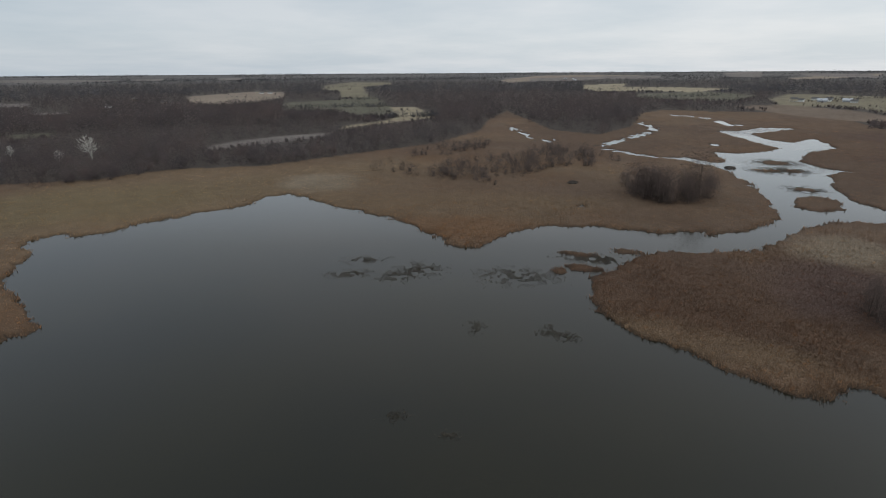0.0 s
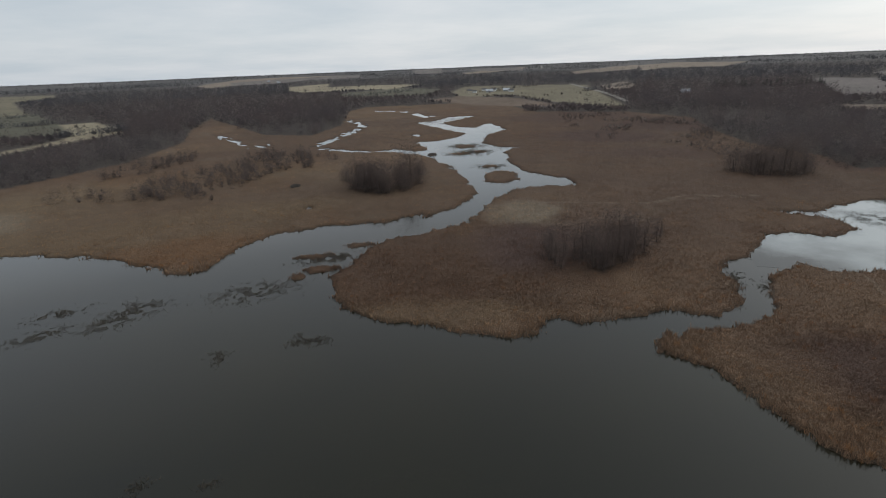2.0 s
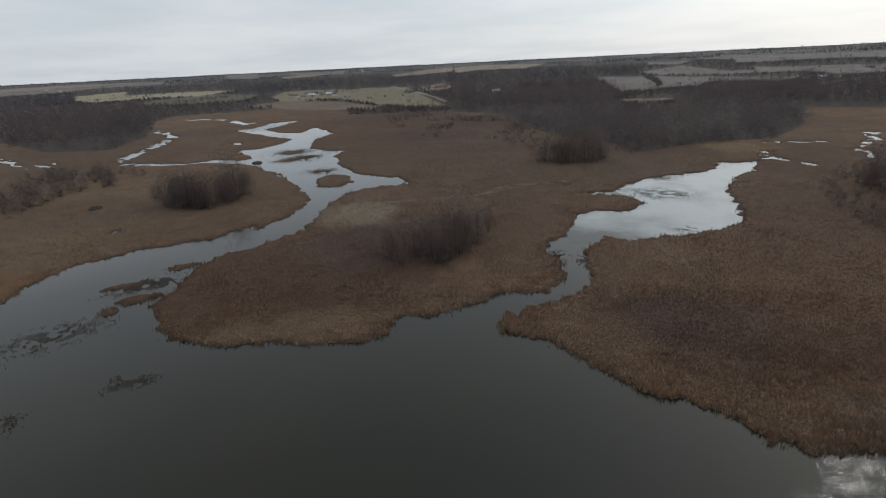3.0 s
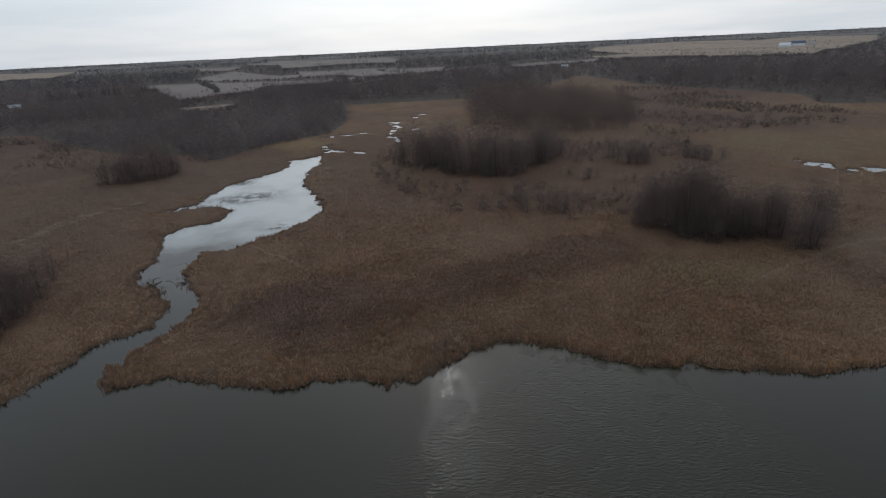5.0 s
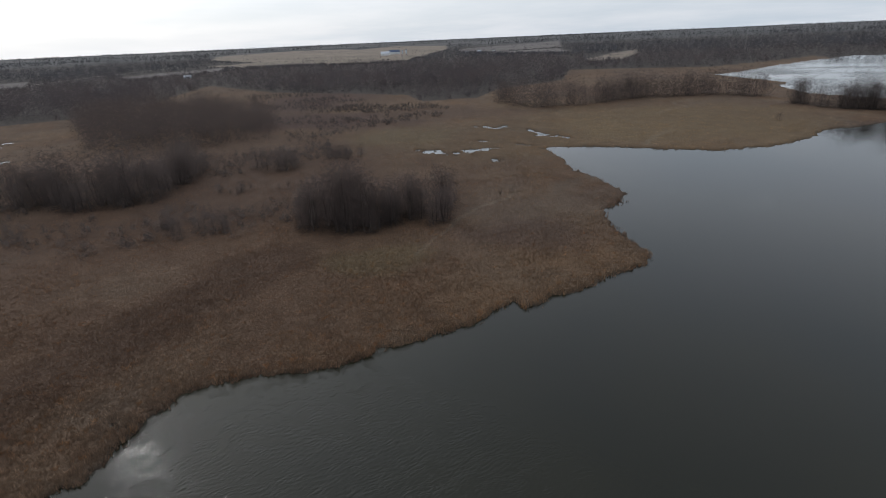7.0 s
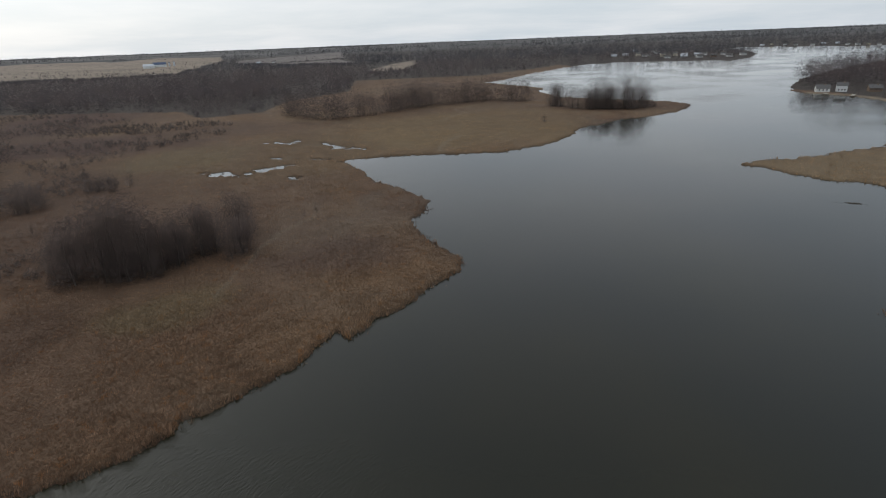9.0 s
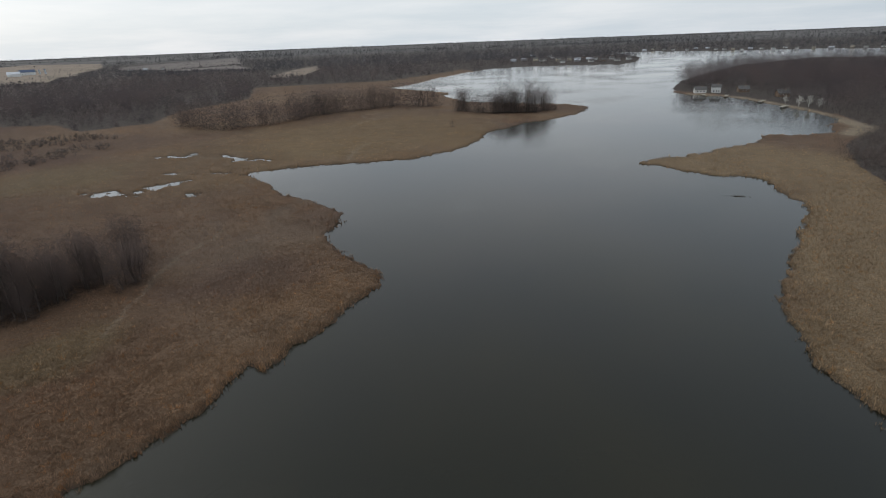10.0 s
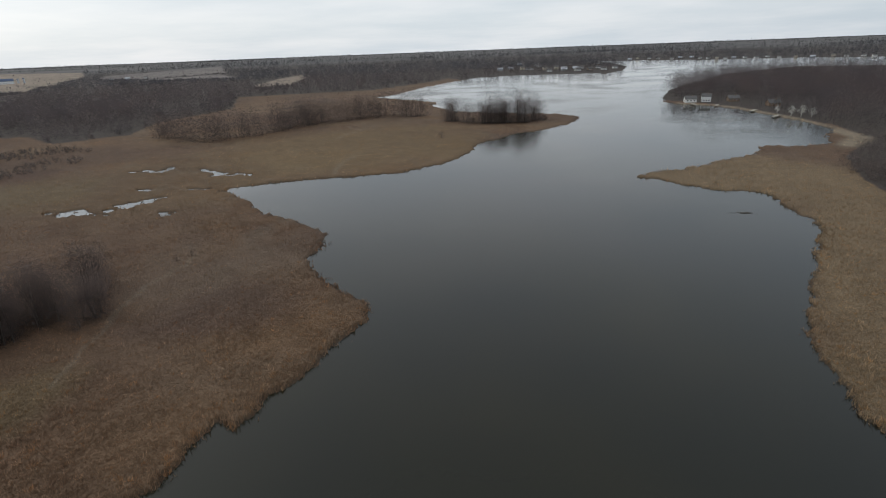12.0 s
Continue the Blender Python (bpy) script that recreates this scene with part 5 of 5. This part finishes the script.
def pale_tree(seed, height):
    rng = np.random.default_rng(seed)
    root = new("pale_tree")
    bm = bmesh.new()
    r = height * 0.018
    for s in range(3):
        top = Vector((rng.uniform(-1.5, 1.5), rng.uniform(-1.5, 1.5), height * rng.uniform(0.75, 1)))
        limb(bm, Vector((0, 0, -0.3)), top, r, r * 0.25)
        for k in range(14):
            t = rng.uniform(0.2, 0.95)
            p = top * t
            a = rng.uniform(0, 2 * math.pi)
            reach = height * 0.42 * (1.15 - t)
            q = p + Vector((math.cos(a) * reach, math.sin(a) * reach, reach * rng.uniform(0.2, 0.9)))
            limb(bm, p, q, r * 0.55, r * 0.3, 4)
            for j in range(3):
                w = p.lerp(q, rng.uniform(0.4, 1))
                limb(bm, w, w + Vector((rng.uniform(-1, 1), rng.uniform(-1, 1), rng.uniform(0, 1))) * reach * 0.6, r * 0.35, r * 0.2, 3)
    part("trunk", bm, PALE_BARK, root)
    return tagged(root, "bare tree with white bark against dark woods", "tree")


def place_pale_trees():
    t = pale_tree(3, 11.0)
    for i, (x, y, s) in enumerate([(-163.7, 228, 1.0), (-172.9, 220.6, 0.5), (-199.8, 227, 0.6), (-55, -316.7, 0.5), (-58.7, -314.6, 0.55), (-62.6, -312.5, 0.45), (-51.4, -328.5, 0.4)]):
        m = pose(x, y, ground_at(x, y), 0, 0, 70 * i)
        ob = copy_thing(t, m) if i else t
        if not i:
            t.matrix_basis = m
        ob.scale = (s, s, s)


place_pale_trees()


def make_lodge(seed):
    """A mound of mud and sticks at the water's edge."""
    rng = np.random.default_rng(seed)
    root = new("beaver_lodge")
    bm = bmesh.new()
    bmesh.ops.create_icosphere(bm, subdivisions=3, radius=2.0)
    for v in bm.verts:
        v.co.z = max(v.co.z * 0.75, -0.3)
        v.co *= 1 + 0.12 * noise.noise(v.co * 1.5)
    part("mound", bm, BARK_MAT, root)
    bm = bmesh.new()
    for k in range(90):
        a, t = rng.uniform(0, 2 * math.pi), rng.uniform(0.1, 1.0)
        p = Vector((math.cos(a) * 2.1 * t, math.sin(a) * 2.1 * t, 1.6 * math.sqrt(max(0.0, 1 - t * t)) + 0.05))
        b2 = a + rng.uniform(-1.2, 1.2)
        dv = Vector((math.cos(b2), math.sin(b2), -0.6 * t)) * rng.uniform(0.5, 1.1)
        limb(bm, p - dv * 0.5, p + dv * 0.5, 0.05, 0.03, 4)
    part("sticks", bm, BARK_MAT, root)
    return tagged(root, "dark mound of sticks and mud by the creek", "lodge", "lodges in the marsh")


lodge = make_lodge(2)
lodge.matrix_basis = pose(103.2, 207.5, 0.1)
lodge.scale = (1.0, 1.0, 0.4)
copy_thing(lodge, pose(37, 177, ground_at(37, 177), 0, 0, 120)).scale = (0.9, 0.9, 0.5)


def make_road(name, course, half, mat, label):
    """A lane that follows the ground."""
    pts = []
    for (x0, y0), (x1, y1) in zip(course, course[1:]):
        n = max(2, int(math.hypot(x1 - x0, y1 - y0) / 15))
        pts += [(x0 + (x1 - x0) * k / n, y0 + (y1 - y0) * k / n) for k in range(n)]
    pts.append(course[-1])
    bm = bmesh.new()
    last = None
    for k, (x, y) in enumerate(pts):
        xa, ya = pts[max(0, k - 1)]
        xb, yb = pts[min(len(pts) - 1, k + 1)]
        t = Vector((xb - xa, yb - ya, 0)).normalized()
        s = Vector((-t.y, t.x, 0)) * half
        z = ground_at(x, y) + 0.35
        cur = [bm.verts.new((x + s.x * q, y + s.y * q, z - dz)) for q, dz in ((-1.4, 0.6), (-1, 0), (1, 0), (1.4, 0.6))]
        if last:
            for i in range(3):
                bm.faces.new((last[i], last[i + 1], cur[i + 1], cur[i]))
        last = cur
    me = bpy.data.meshes.new(name)
    bm.to_mesh(me)
    bm.free()
    me.materials.append(mat)
    tagged(new(name, me), label, "road", kind="structure")


GRAVEL = paint("pale_gravel", (0.25, 0.225, 0.19), 0.9, grain=0.2, scale=0.6)
make_road("road_north", [(625, 726), (513, 553), (445, 450), (370.9, 352.3)], 2.4, GRAVEL, "pale gravel lane along a field")
make_road("road_east", [(620, 108.3), (714, 90), (909, 10.6), (1092, -93), (1330, -264.5)], 3.0, GRAVEL, "grey country road between fields")
make_road("road_far", [(1720, 2208), (2061, 2658), (2449, 3166)], 5.0, GRAVEL, "straight pale road to the horizon")


# ---------------------------------------------------------------- conifers among the far woods
NEEDLES = plant_material("dark_needles", attr=False, colour=(0.028, 0.036, 0.026), spread=0.25, softness=0.5)


def make_conifer(seed, height):
    """A dark spruce: straight trunk and drooping whorls of boughs."""
    rng = np.random.default_rng(seed)
    root = new("conifer")
    bm = bmesh.new()
    limb(bm, Vector((0, 0, -0.4)), Vector((0, 0, height * 0.97)), height * 0.014, 0.03, 6)
    part("trunk", bm, BARK_MAT, root)
    bm = bmesh.new()
    tiers = 16
    hubs = [bm.verts.new((0, 0, height * (0.13 + 0.87 * k / tiers))) for k in range(tiers)]
    for k, hub in enumerate(hubs):
        reach = height * 0.24 * (0.9 - 0.88 * k / tiers) ** 0.8 + 0.15
        n = 9
        for q in range(n):
            a = 2 * math.pi * (q + rng.random()) / n
            tip = Vector((math.cos(a) * reach, math.sin(a) * reach, hub.co.z - height * 0.03 - reach * rng.uniform(0.2, 0.45)))
            side = Vector((-math.sin(a), math.cos(a), 0)) * reach * 0.26
            out = hub.co.lerp(tip, 0.6)
            end = bm.verts.new(tip)
            bm.faces.new((hub, bm.verts.new(out + side), end, bm.verts.new(out - side)))
        if k + 1 < tiers:
            bm.faces.new((hub, hubs[k + 1], end))
    part("boughs", bm, NEEDLES, root)
    return tagged(root, "tall dark green conifer among bare woods", "tree", "conifers of the far woods")


def place_conifers():
    rng = random.Random(31)
    kinds = [make_conifer(60, 14.0), make_conifer(61, 11.5)]
    spots = PINES
    for i, (x, y) in enumerate(spots):
        k = i % 2
        m = pose(x, y, ground_at(x, y), 0, 0, rng.uniform(0, 360))
        ob = kinds[k] if i < 2 else copy_thing(kinds[k], m)
        if i < 2:
            ob.matrix_basis = m
        sc = rng.uniform(0.5, 0.8)
        ob.scale = (sc, sc, sc)


PINE_ROWS = [((170, 1040), (236, 1086), 16), ((596, 430), (676, 348), 40)]
PINES = []
sway = random.Random(33)
for (x0, y0), (x1, y1), count in PINE_ROWS:
    PINES += [(x0 + (x1 - x0) * k / count + sway.uniform(-5, 5), y0 + (y1 - y0) * k / count + sway.uniform(-8, 8)) for k in range(count)]
place_conifers()
